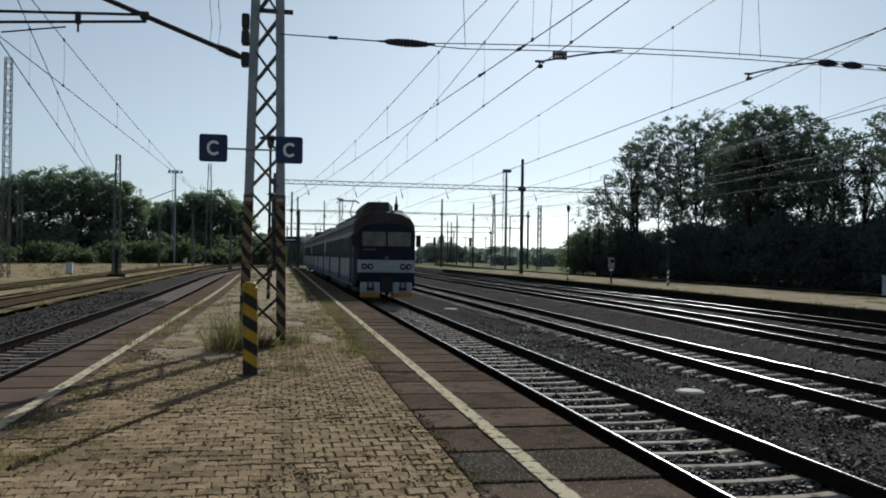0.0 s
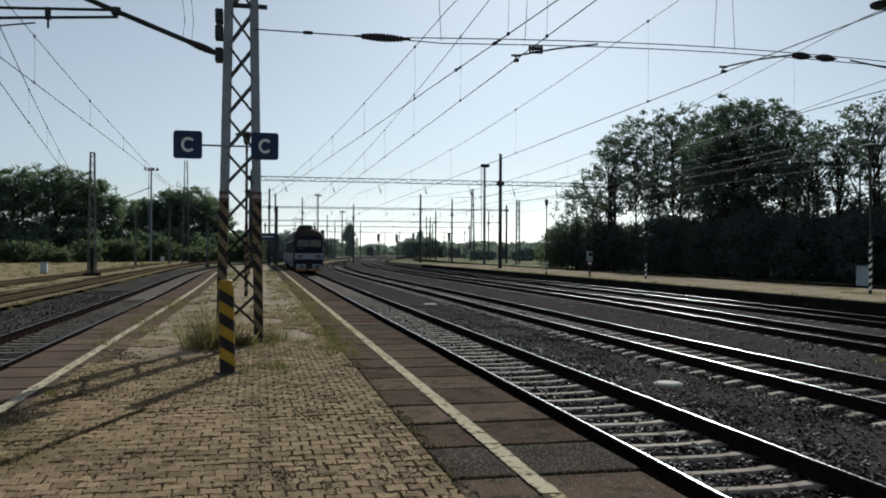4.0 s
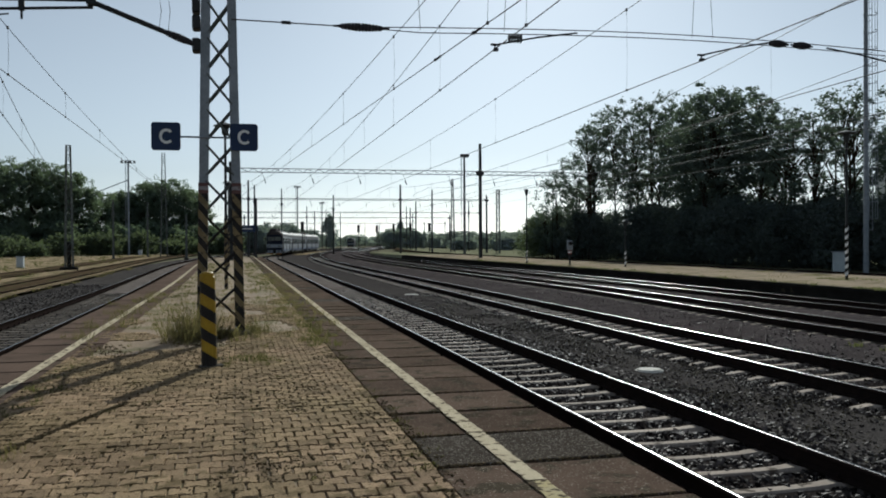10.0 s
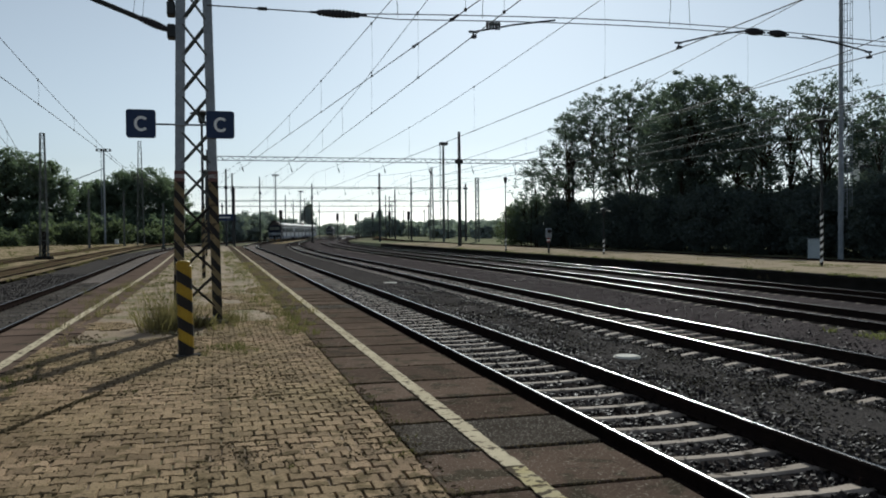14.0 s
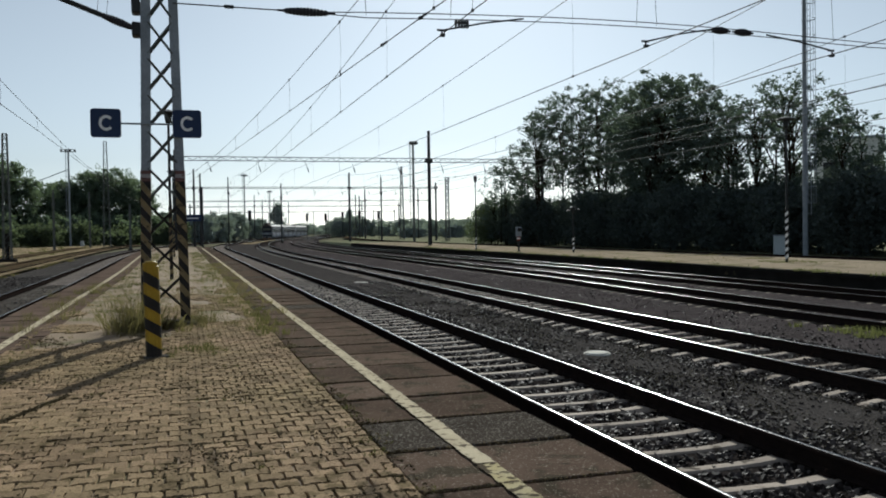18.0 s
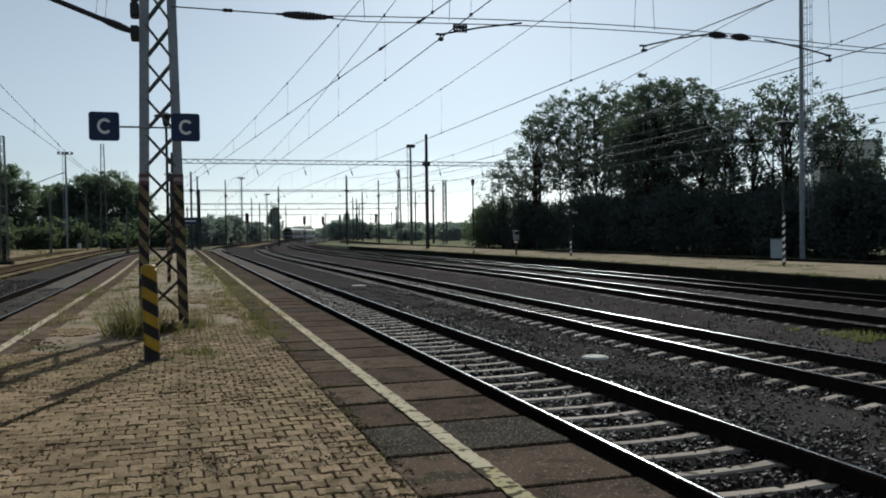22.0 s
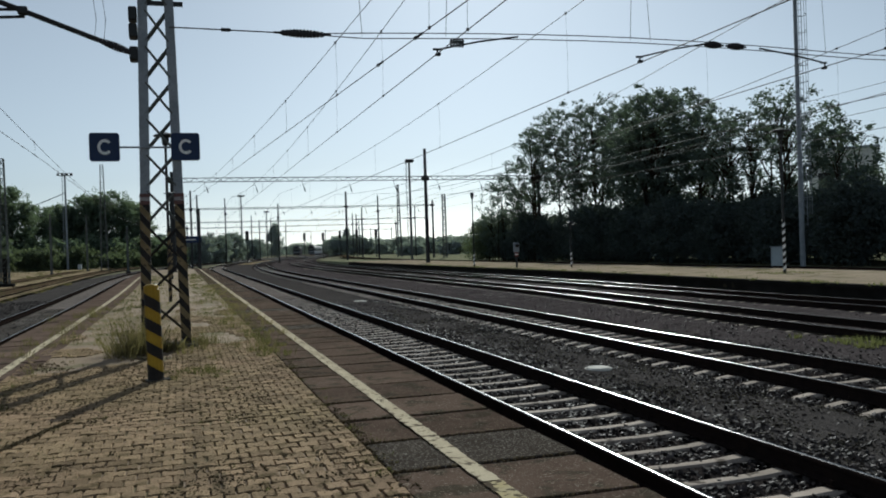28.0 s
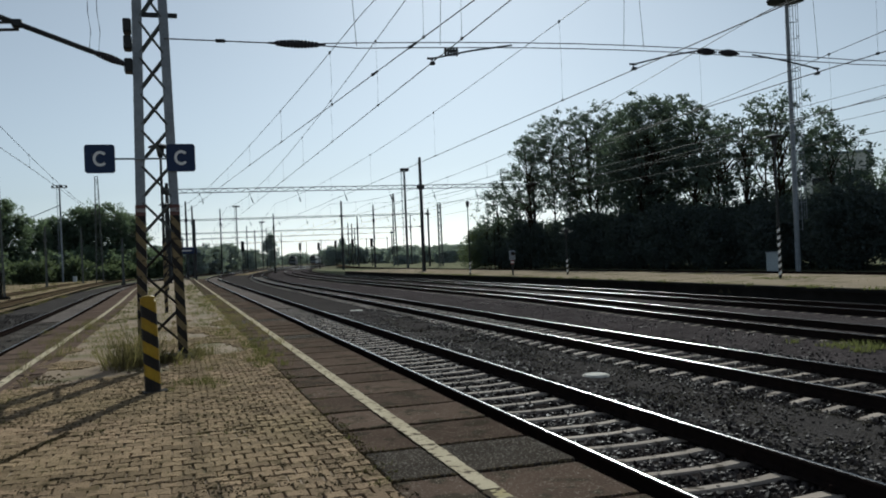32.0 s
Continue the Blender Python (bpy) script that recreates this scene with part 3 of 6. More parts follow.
def stones(name, n, region, seed, lo=0.018, hi=0.045, z=BED_Z, label="loose dark ballast stones between the tracks", material="stone"):
    """Crushed stones as irregular octahedra."""
    rg = np.random.RandomState(seed)
    base = np.array([(x, y, z) for z in (-1, 1) for x, y in ((-1, -1), (1, -1), (1, 1), (-1, 1))], float)
    quad = np.array([(4, 5, 6, 7), (0, 1, 5, 4), (1, 2, 6, 5), (2, 3, 7, 6), (3, 0, 4, 7)])
    pos = region(rg, n)
    n = len(pos)
    size = rg.uniform(lo, hi, (n, 1, 1))
    v = base[None] * np.array([1.0, 0.8, 0.6]) + rg.uniform(-0.45, 0.45, (n, 8, 3))
    v *= size
    ang, tip, tilt = rg.uniform(0, 6.28, n), rg.normal(0, 0.35, n), rg.normal(0, 0.35, n)
    z = v[..., 2] + v[..., 0] * np.sin(tip)[:, None] + v[..., 1] * np.sin(tilt)[:, None]
    c, s = np.cos(ang), np.sin(ang)
    x = v[..., 0] * c[:, None] - v[..., 1] * s[:, None]
    y = v[..., 0] * s[:, None] + v[..., 1] * c[:, None]
    v = np.stack([x + pos[:, 0, None], y + pos[:, 1, None], z + pos[:, 2, None]], -1).reshape(-1, 3)
    f = (quad[None] + 8 * np.arange(n)[:, None, None]).reshape(-1, 4)
    return tagged(new(name, arr_mesh(name, v, f, M[material])), label, "gravel" if material.startswith("stone") else "soil", kind="stuff")


def strip(x0, x1, y0, y1, z, p=1.6, clear=(), bare=None):
    def region(rg, n):
        y = y0 + (y1 - y0) * rg.uniform(0, 1, n) ** p
        pos = np.stack([rg.uniform(x0, x1, n), y, z + rg.uniform(-0.015, 0.02, n)], -1)
        if bare:              # few stones lie on the trodden strip
            off = (np.abs(pos[:, 0] - bare[0]) + 0.25 * np.sin(pos[:, 1] * 1.3) < bare[1]) & (rg.uniform(0, 1, n) < bare[2])
            pos = pos[~off]
            y, n = pos[:, 1], len(pos)
        ph = np.mod(pos[:, 1] + 12.0, 0.6)
        for fn in clear:      # most stones lie between the sleepers, few on them
            on = (np.abs(pos[:, 0] - np.array([fn(v) for v in pos[:, 1]])) < 1.22) & ((ph < 0.125) | (ph > 0.475)) & (rg.uniform(0, 1, n) < 0.94)
            pos, y, ph, n = pos[~on], y[~on], ph[~on], int((~on).sum())
        return pos
    return region


stones("ballast_stones", 26000, strip(2.9, 6.3, 3.5, 34, BED_Z + 0.026, clear=(TRACKS["main"],)), 11, 0.011, 0.027, label="loose grey ballast stones between the sleepers")
stones("ballast_stones", 42000, strip(6.0, 10.9, 5, 36, BED_Z + 0.035, clear=(TRACKS["second"],), bare=(6.75, 0.75, 0.80)), 12, 0.008, 0.022)
stones("ballast_stones", 9000, strip(10.7, 20, 10, 45, BED_Z + 0.03), 13, 0.008, 0.024)
stones("ballast_stones", 22000, strip(5.9, 7.7, 5, 30, BED_Z + 0.022), 15, 0.005, 0.013, label="fine olive-brown stones on the dirt between two tracks", material="stone_fine")
stones("ballast_stones", 12000, strip(-8.8, -3.5, 12, 50, BED_Z + 0.025, clear=(TRACKS["left"],)), 14, 0.009, 0.024)

# ---- platform between the tracks ----
EDGE_R, EDGE_L, PAVE_R, PAVE_L = 2.86, -3.44, 1.36, -2.42
PLAT_Y0, PLAT_Y1 = -12.0, 106.0


def left_edge(y):
    return TRACKS["left"](y) + 1.66


def platform():
    ys = list(np.arange(PLAT_Y0, 40, 2.0)) + list(np.arange(40, PLAT_Y1 + 0.1, 4.0))
    def body(name, fa, fb, z0, z1, material, label):
        v, f = [], []
        for i, y in enumerate(ys):
            a, b = fa(y), fb(y)
            v += [(a, y, z0), (a, y, z1), (b, y, z1), (b, y, z0)]
            if i:
                o = 4 * i
                f += [(o - 4 + k, o - 4 + (k + 1) % 4, o + (k + 1) % 4, o + k) for k in range(4)]
        f += [(0, 1, 2, 3), (4 * len(ys) - 1, 4 * len(ys) - 2, 4 * len(ys) - 3, 4 * len(ys) - 4)]
        return tagged(new(name, arr_mesh(name, v, f, material)), label, "platform", kind="structure")
    body("platform_body", lambda y: left_edge(y) + 0.10, lambda y: EDGE_R - 0.10, -0.62, -0.075, M["kerb"], "dark concrete body of the low platform")
    body("platform_dirt", lambda y: left_edge(y) + 0.9, lambda y: PAVE_R, -0.074, -0.018, M["platform_dirt"], "trodden dirt and moss on the platform")
    # end ramp of trodden soil
    v, f = [], []
    for i, y in enumerate(np.linspace(PLAT_Y1, PLAT_Y1 + 22, 12)):
        u = i / 11
        v += [(left_edge(y) + 0.5 + 1.5 * u, y, -0.05 - 0.5 * u), (TRACKS["main"](y) - 1.8 - 1.0 * u, y, -0.05 - 0.5 * u)]
        if i:
            f.append((2 * i - 2, 2 * i - 1, 2 * i + 1, 2 * i))
    tagged(new("platform_ramp", arr_mesh("platform_ramp", v, f, M["platform_dirt"])), "trodden soil ramp at the platform's end", "ramp", kind="structure")


platform()


def slab_mesh(w, d, material, seed):
    rnd = random.Random(seed)
    bm = B()
    g, t = 0.012, 0.07
    q = g + 0.011 + rnd.uniform(0, 0.009)      # wider joints across the strip
    pts = [(-w / 2 + g, -d / 2 + q), (w / 2 - g, -d / 2 + q), (w / 2 - g, d / 2 - q), (-w / 2 + g, d / 2 - q)]
    poly = []
    for i, (x, y) in enumerate(pts):
        c = rnd.uniform(0.008, 0.03)
        nx, ny = pts[(i + 1) % 4]
        px, py = pts[i - 1]
        lp, ln = math.hypot(px - x, py - y), math.hypot(nx - x, ny - y)
        poly += [(x + (px - x) / lp * c, y + (py - y) / lp * c), (x + (nx - x) / ln * c, y + (ny - y) / ln * c)]
    prism(bm, poly, -t, 0.0)
    bmesh.ops.bevel(bm, geom=[e for e in bm.edges if all(abs(v.co.z) < 1e-4 for v in e.verts)], offset=0.008, segments=1, affect="EDGES")
    me = bpy.data.meshes.new("slab")
    bm.to_mesh(me)
    bm.free()
    me.materials.append(material)
    return me


def slabs():
    rnd = random.Random(5)
    right = empty("slab_strip", label="strip of stained concrete slabs along the platform's edge", category="paving", kind="structure")
    mes = [slab_mesh(EDGE_R - PAVE_R, 1.0, M["slab"], k) for k in range(5)]
    rough = [slab_mesh(EDGE_R - PAVE_R, 1.0, M["slab_rough"], 20 + k) for k in range(2)]
    y = -11.45
    while y < PLAT_Y1 - 0.5:
        ob = mesh_part("slab", rough[rnd.randrange(2)] if 6.3 < y < 6.8 or (rnd.random() < 0.12) else mes[rnd.randrange(5)], right)
        ob.matrix_basis = pose((EDGE_R + PAVE_R) / 2 + rnd.uniform(-0.012, 0.012), y, rnd.uniform(-0.014, 0.001), rnd.uniform(-0.5, 0.5), rnd.uniform(-0.25, 0.25), rnd.uniform(-0.25, 0.25))
        y += 1.0
    left = empty("slab_strip", label="strip of reddish stained slabs along the platform's edge", category="paving", kind="structure")
    mes = [slab_mesh(1.3, 1.0, M["slab_red"], 10 + k) for k in range(4)]
    y = -11.5
    while y < PLAT_Y1 - 0.5:
        ob = mesh_part("slab", mes[rnd.randrange(4)], left)
        ob.matrix_basis = pose(left_edge(y) + 0.65, y, rnd.uniform(-0.012, 0.004), rnd.uniform(-0.3, 0.3), rnd.uniform(-0.25, 0.25), rnd.uniform(-0.3, 0.3) + along(TRACKS["left"], y)[1])
        y += 1.0


slabs()


def painted_line(name, fx, width, y0, y1, label, material="line"):
    """Thin worn paint with a ragged outline."""
    rnd = random.Random(int(width * 10000))
    ys = np.concatenate([np.arange(y0, min(25, y1), 0.05), np.arange(25, y1, 1.0)])
    v, f = [], []
    for i, y in enumerate(ys):
        a, b = rnd.uniform(-0.004, 0.012), rnd.uniform(-0.012, 0.004)
        v += [(fx(y) - width / 2 + a, y, 0.0075), (fx(y) + width / 2 + b, y, 0.0075)]
        if i:
            f.append((2 * i - 2, 2 * i - 1, 2 * i + 1, 2 * i))
    return tagged(new(name, arr_mesh(name, v, f, M[material])), label, "line marking", kind="structure")


painted_line("safety_line", lambda y: 1.945, 0.149, -11.9, 5.55, "worn ochre safety line on the slabs", "line_old")
painted_line("safety_line", lambda y: 1.945, 0.15, 5.53, PLAT_Y1 - 1, "worn pale yellow safety line on the slabs")
painted_line("safety_line", lambda y: left_edge(y) + 0.86, 0.151, -11.9, PLAT_Y1 - 1, "worn pale safety line on the reddish slabs")


# ---- far platform ----
def far_edge(y):
    return TRACKS["fourth"](y) + 1.62


def far_platform():
    ys = list(np.arange(-12, 113, 4.0))
    v, f = [], []
    for i, y in enumerate(ys):
        a = far_edge(y)
        v += [(a, y, -0.62), (a, y, -0.02), (a + 0.25, y, 0.0), (a + 8.0, y, -0.02), (a + 8.0, y, -0.62)]
        if i:
            o = 5 * i
            f += [(o - 5 + k, o - 5 + k + 1, o + k + 1, o + k) for k in range(4)]
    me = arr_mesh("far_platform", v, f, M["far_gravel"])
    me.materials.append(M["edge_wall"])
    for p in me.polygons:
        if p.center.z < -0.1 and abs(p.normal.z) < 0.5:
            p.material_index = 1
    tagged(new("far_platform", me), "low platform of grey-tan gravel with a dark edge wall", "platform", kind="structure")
    top = empty("far_platform_edge", label="dark concrete edge blocks of the far platform", category="kerb", kind="structure")
    bm = B()
    prism(bm, [(-0.14, -0.98), (0.30, -0.98), (0.30, 0.98), (-0.14, 0.98)], -0.10, 0.012)
    me = bpy.data.meshes.new("edge_block")
    bm.to_mesh(me)
    bm.free()
    me.materials.append(M["edge_wall"])
    for y in np.arange(12, 110, 2.0):
        ob = mesh_part("edge_block", me, top)
        ob.matrix_basis = pose(far_edge(y), y, 0, 0, 0, along(TRACKS["fourth"], y)[1])
    v, f = [], []
    for i, y in enumerate(np.linspace(112, 176, 17)):
        u = i / 16
        v += [(far_edge(y) + 0.1, y, -0.62), (far_edge(y) + 0.3, y, -0.05 - 0.3 * u), (far_edge(y) + 8.2, y, -0.05 - 0.3 * u)]
        if i:
            o = 3 * i
            f += [(o - 3, o - 2, o + 1, o), (o - 2, o - 1, o + 2, o + 1)]
    tagged(new("grass_bank", arr_mesh("grass_bank", v, f, M["verge"])), "rough grass past the far platform's end", "ground", kind="structure")
    v, f = ribbon(lambda y: far_edge(y) + 8.0, 0, 60, list(np.arange(-12, 270, 6.0)), -0.3)
    tagged(new("verge", arr_mesh("verge", v, f, M["verge"])), "rough grass behind the far platform", "ground", kind="structure")


far_platform()


# ---- crumbs on the paving: soil, moss and the end of a painted shadow ----
def joint_rows(x0, x1, y0, y1, pitch, phase, spread):
    def region(rg, n):
        k = rg.randint(0, int((y1 - y0) / pitch), n)
        x = x0 + (x1 - x0) * rg.uniform(0, 1, n) ** 1.6
        return np.stack([x, y0 + phase + k * pitch + rg.normal(0, spread, n), rg.uniform(-0.008, 0.004, n)], -1)
    return region


def patchy(x0, x1, y0, y1, z, bias):
    def region(rg, n):
        pos = np.stack([rg.uniform(x0, x1, n), y0 + (y1 - y0) * rg.uniform(0, 1, n) ** 1.3, rg.uniform(z - 0.006, z + 0.003, n)], -1)
        keep = np.array([noise.noise((p[0] * 1.1, p[1] * 0.9, 7.0)) + 0.5 * noise.noise((p[0] * 5.0, p[1] * 5.0, 2.0)) for p in pos]) > bias
        return pos[keep]
    return region


stones("soil_crumbs", 21000, patchy(-2.42, 1.36, 3.8, 15, -0.004, 0.05), 31, 0.003, 0.0105, label="dark crumbs of soil and moss in the paver joints", material="clod")
stones("soil_crumbs", 2000, patchy(1.27, 1.47, 3.8, 22, -0.006, -0.1), 32, 0.004, 0.010, label="dark moss along the slabs' inner edge", material="clod")
stones("soil_crumbs", 2600, joint_rows(1.38, 2.8, 4.05, 24.0, 1.0, 0.0, 0.011), 33, 0.004, 0.009, label="dark moss in the joints between the slabs", material="clod")


def shadow_tail(rg, n):
    """Dark crumbs in a slanting line that draw the striped post's shadow further."""
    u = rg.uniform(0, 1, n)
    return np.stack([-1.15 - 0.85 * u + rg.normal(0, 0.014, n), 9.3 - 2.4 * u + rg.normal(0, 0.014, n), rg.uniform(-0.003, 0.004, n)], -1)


stones("soil_crumbs", 1500, shadow_tail, 34, 0.006, 0.014, label="dark crumbs laid as the far end of the striped post's shadow", material="clod")


# ---- masts and signs ----
def lattice_mast(name, at, h, w0, w1, leg, label, stripes=0.0, depth=0.22, panel=0.55, material="steel"):
    """Two channel legs joined by crossed flats, tapering upwards; stripes: height of the warning paint."""
    top = empty(name, at, label=label, category="mast")
    for s in (-1, 1):
        a, b = Vector((s * (w0 - leg) / 2, 0, -0.15)), Vector((s * (w1 - leg) / 2, 0, h))
        bm = B()
        o, i, d, w = s * leg / 2, -s * leg / 2, depth / 2, s * 0.018
        channel = [(i, -d), (o, -d), (o, d), (i, d), (i, d - 0.018), (o - w, d - 0.018), (o - w, -d + 0.018), (i, -d + 0.018)]
        vs = [[bm.verts.new((p.x + x, y, p.z)) for x, y in channel] for p in (a, b)]
        for k in range(8):
            j = (k + 1) % 8
            bm.faces.new((vs[0][k], vs[0][j], vs[1][j], vs[1][k]))
        bm.faces.new(vs[0][::-1])
        bm.faces.new(vs[1])
        bmesh.ops.recalc_face_normals(bm, faces=bm.faces)
        leg_ob = part("leg", bm, M[material], top)
        if stripes:
            z, k = 0.0, 0
            while z < stripes:
                c = a.lerp(b, (z + 0.15) / (h + 0.15))
                bm = B()
                e, t, hh = leg / 2 + 0.004, depth / 2 + 0.004, 0.150
                lean = 0.20
                vs = []
                for zz in (z, z + hh):
                    vs += [bm.verts.new((c.x + x, y, zz + (-lean if x > 0 else lean) * (1 if y < 0 else -1) * 0.5)) for x, y in ((-e, -t), (e, -t), (e, t), (-e, t))]
                for i in range(4):
                    j = (i + 1) % 4
                    bm.faces.new((vs[i], vs[j], vs[4 + j], vs[4 + i]))
                part("stripe", bm, M["black"] if k % 2 == 0 else M["ochre"], leg_ob)
                z, k = z + hh, k + 1
    n = max(2, int(h / panel))
    for face in (-1, 1):
        for k in range(n):
            z0, z1 = 0.25 + k * (h - 0.3) / n, 0.25 + (k + 1) * (h - 0.3) / n - 0.10
            def xat(z):
                return (w0 + (w1 - w0) * z / h) / 2 - leg * 0.75
            for d in ((-1, 1) if face < 0 else (1,)):
                bm = B()
                y = face * (depth / 2 - 0.012) + 0.004 * d
                rod(bm, (-d * xat(z0), y, z0), (d * xat(z1), y, z1), 0.022, sides=4)
                part("brace", bm, M["mast_dark"] if z1 > stripes else M["black"], top)
    return top


def letter_c(name, size, thick, parent, at, material):
    """A block letter C, an open ring of constant width."""
    bm = B()
    r1, r0 = size * 0.5, size * 0.5 - size * 0.18
    seg = [radians(42 + (318 - 42) * i / 22) for i in range(23)]
    outer = [(r1 * 0.92 * math.cos(a), r1 * math.sin(a)) for a in seg]
    inner = [(r0 * 0.90 * math.cos(a), r0 * math.sin(a)) for a in seg]
    for y0, flip in ((-thick, False), (0.0, True)):
        o = [bm.verts.new((x, y0, z)) for x, z in outer]
        i_ = [bm.verts.new((x, y0, z)) for x, z in inner]
        for k in range(22):
            f = (o[k], o[k + 1], i_[k + 1], i_[k])
            bm.faces.new(f if not flip else f[::-1])
    ob = part(name, bm, material, parent, "white letter C")
    ob.location = at
    return ob


def sector_sign(x, y, z, w, label, rz=0.0):
    top = empty("sector_sign", (x, y, z), rz, label=label, category="sign", group="platform sector signs")
    bm = B()
    r, ring = 0.05, []
    for cx, cz, a0 in ((1, 1, 0), (-1, 1, 90), (-1, -1, 180), (1, -1, 270)):
        ring += [(cx * (w / 2 - r) + r * math.cos(radians(a0 + 18 * k)), cz * (w / 2 - r) + r * math.sin(radians(a0 + 18 * k))) for k in range(6)]
    prism(bm, ring, -0.02, 0.02)
    bmesh.ops.rotate(bm, verts=bm.verts, cent=(0, 0, 0), matrix=Matrix.Rotation(math.pi / 2, 3, "X"))
    part("panel", bm, M["blue"], top, "dark blue rounded panel")
    bm = B()
    prism(bm, [(x * 1.022, z * 1.022) for x, z in ring], -0.012, 0.012)
    bmesh.ops.rotate(bm, verts=bm.verts, cent=(0, 0, 0), matrix=Matrix.Rotation(math.pi / 2, 3, "X"))
    part("rim", bm, M["steel"], top, "thin grey rim")
    letter_c("letter", w * 0.55, 0.006, top, (0.01, -0.021, 0.0), M["white"])
    return top


MY = 16.0
mast = lattice_mast("catenary_mast", (-0.32, MY, 0.06), 10.5, 0.83, 0.44, 0.16, "grey steel lattice mast with faded black and yellow stripes below", stripes=2.45, panel=0.62)
for s in (-1, 1):
    for k, mt in enumerate(("faded_red", "faded_white", "faded_red")):
        bm = B()
        x = s * (0.83 - 0.39 * 2.5 / 10.5 - 0.16) / 2
        box(bm, x - 0.086, x + 0.086, -0.116, 0.116, 2.47 + 0.065 * k, 2.53 + 0.065 * k)
        part("paint_band", bm, M[mt], mast)
bm = B()
box(bm, -0.52, 0.52, -0.3, 0.3, -0.4, 0.0, 0.03)
part("foundation", bm, M["kerb"], mast, "dark concrete foot")
bm = B()
rod(bm, (-0.80, -0.13, 3.47), (0.24, -0.13, 3.47), 0.018)
part("sign_rod", bm, M["steel"], mast)
sector_sign(-1.235, MY - 0.15, 3.53, 0.485, "square dark blue sign with a white letter C")
sector_sign(0.105, MY - 0.15, 3.54, 0.48, "square dark blue sign with a white letter C on the mast")
bm = B()
box(bm, -0.30, 0.46, -0.10, -0.06, 5.98, 6.06)
part("crossbar", bm, M["dark_steel"], mast)
for z in (5.12, 5.52, 5.82):
    part("bracket", box(B(), -0.46, -0.32, -0.14, 0.14, z - 0.12, z + 0.12, 0.02), M["dark_steel"], mast)


def striped_post(x, y, h, w):
    top = empty("striped_post", (x, y, 0.0), 8, label="leaning steel post with bold black and yellow stripes", category="post")
    bm = B()
    rod(bm, (0, 0, -0.2), (-0.02, 0, h - 0.05), w / 2 * 0.96, w / 2 * 0.96, sides=10)
    part("core", bm, M["black"], top)
    n = 8
    hh = h / n
    sides = 14
    for k in range(n):
        bm = B()
        rings = []
        for zz in (k * hh, (k + 1) * hh):
            rings.append([bm.verts.new((w / 2 * math.cos(2 * math.pi * i / sides) - 0.02 * zz / h, w / 2 * math.sin(2 * math.pi * i / sides), min(h, max(0.0, zz - 0.32 * w * math.cos(2 * math.pi * i / sides) * (0 if (k == 0 and zz == 0) else 1))))) for i in range(sides)])
        for i in range(sides):
            j = (i + 1) % sides
            bm.faces.new((rings[0][i], rings[0][j], rings[1][j], rings[1][i]))
        if k == n - 1:
            bm.faces.new(rings[1])
        part("stripe", bm, M["black"] if k % 2 == 0 else M["yellow"], top, smooth=False)
    bm = B()
    lathe(bm, (-0.02, 0, h - 0.06), (-0.02, 0, h + 0.025), [(0, w / 2), (0.2, w / 2 * 0.99), (0.3, w / 2 * 0.86), (0.85, w / 2 * 0.82), (1, w / 2 * 0.6)], 14)
    part("cap", bm, M["yellow"], top)
    bm = B()
    box(bm, -0.13, 0.19, -0.1, 0.1, -0.05, 0.012, 0.005)
    part("foot_plate", bm, M["kerb"], top)
    return top


striped_post(-0.40, 11.85, 1.23, 0.205)


def platform_lamp(x, y, z=0.0, h=6.1, stripes=2.5, label="slim grey platform lamp with a black and white striped foot", light="white", head=0.42):
    top = empty("platform_lamp", (x, y, z), label=label, category="lamp", group="platform lamps")
    bm = B()
    rod(bm, (0, 0, -0.1), (0, 0, h - 0.45), 0.058, 0.042, sides=8)
    pole = part("pole", bm, M["dark_steel"], top)
    zz, k = 0.05, 0
    while zz < stripes:
        # slanting bands: each ring leans round the pole
        bm = B()
        lathe(bm, (0, 0, zz), (0, 0, zz + 0.15), [(0, 0.064), (1, 0.064)], 10)
        for v in bm.verts:
            v.co.z += 0.9 * v.co.x
        part("stripe", bm, M[light] if k % 2 else M["black"], pole)
        zz, k = zz + 0.15, k + 1
    bm = B()
    w = head if h > 4 else 0.24
    lathe(bm, (0, 0, h - 0.5), (0, 0, h), [(0, 0.05), (0.15, 0.11), (0.7, 0.14), (0.72, w), (0.8, w * 0.95), (1.0, 0.06)], 10)
    if h < 4:
        rod(bm, (-0.5, 0, h - 0.3), (0.5, 0, h - 0.22), 0.03, sides=5)
    part("lamp_head", bm, M["dark_steel"], top)
    return top


platform_lamp(-0.42, 32.0, h=6.0, light="ochre", label="slim grey platform lamp with a faded striped foot")
platform_lamp(-0.6, 62.0, h=6.0, light="ochre", label="slim grey platform lamp with a faded striped foot")
platform_lamp(24.4, 30.5, h=6.15, stripes=2.2)
platform_lamp(24.2, 50.8, h=3.0, stripes=0.9, label="short grey post lamp with a striped foot")
platform_lamp(21.4, 62.0, h=5.65, stripes=0.9, head=0.17, label="slim grey platform lamp with a low striped foot")


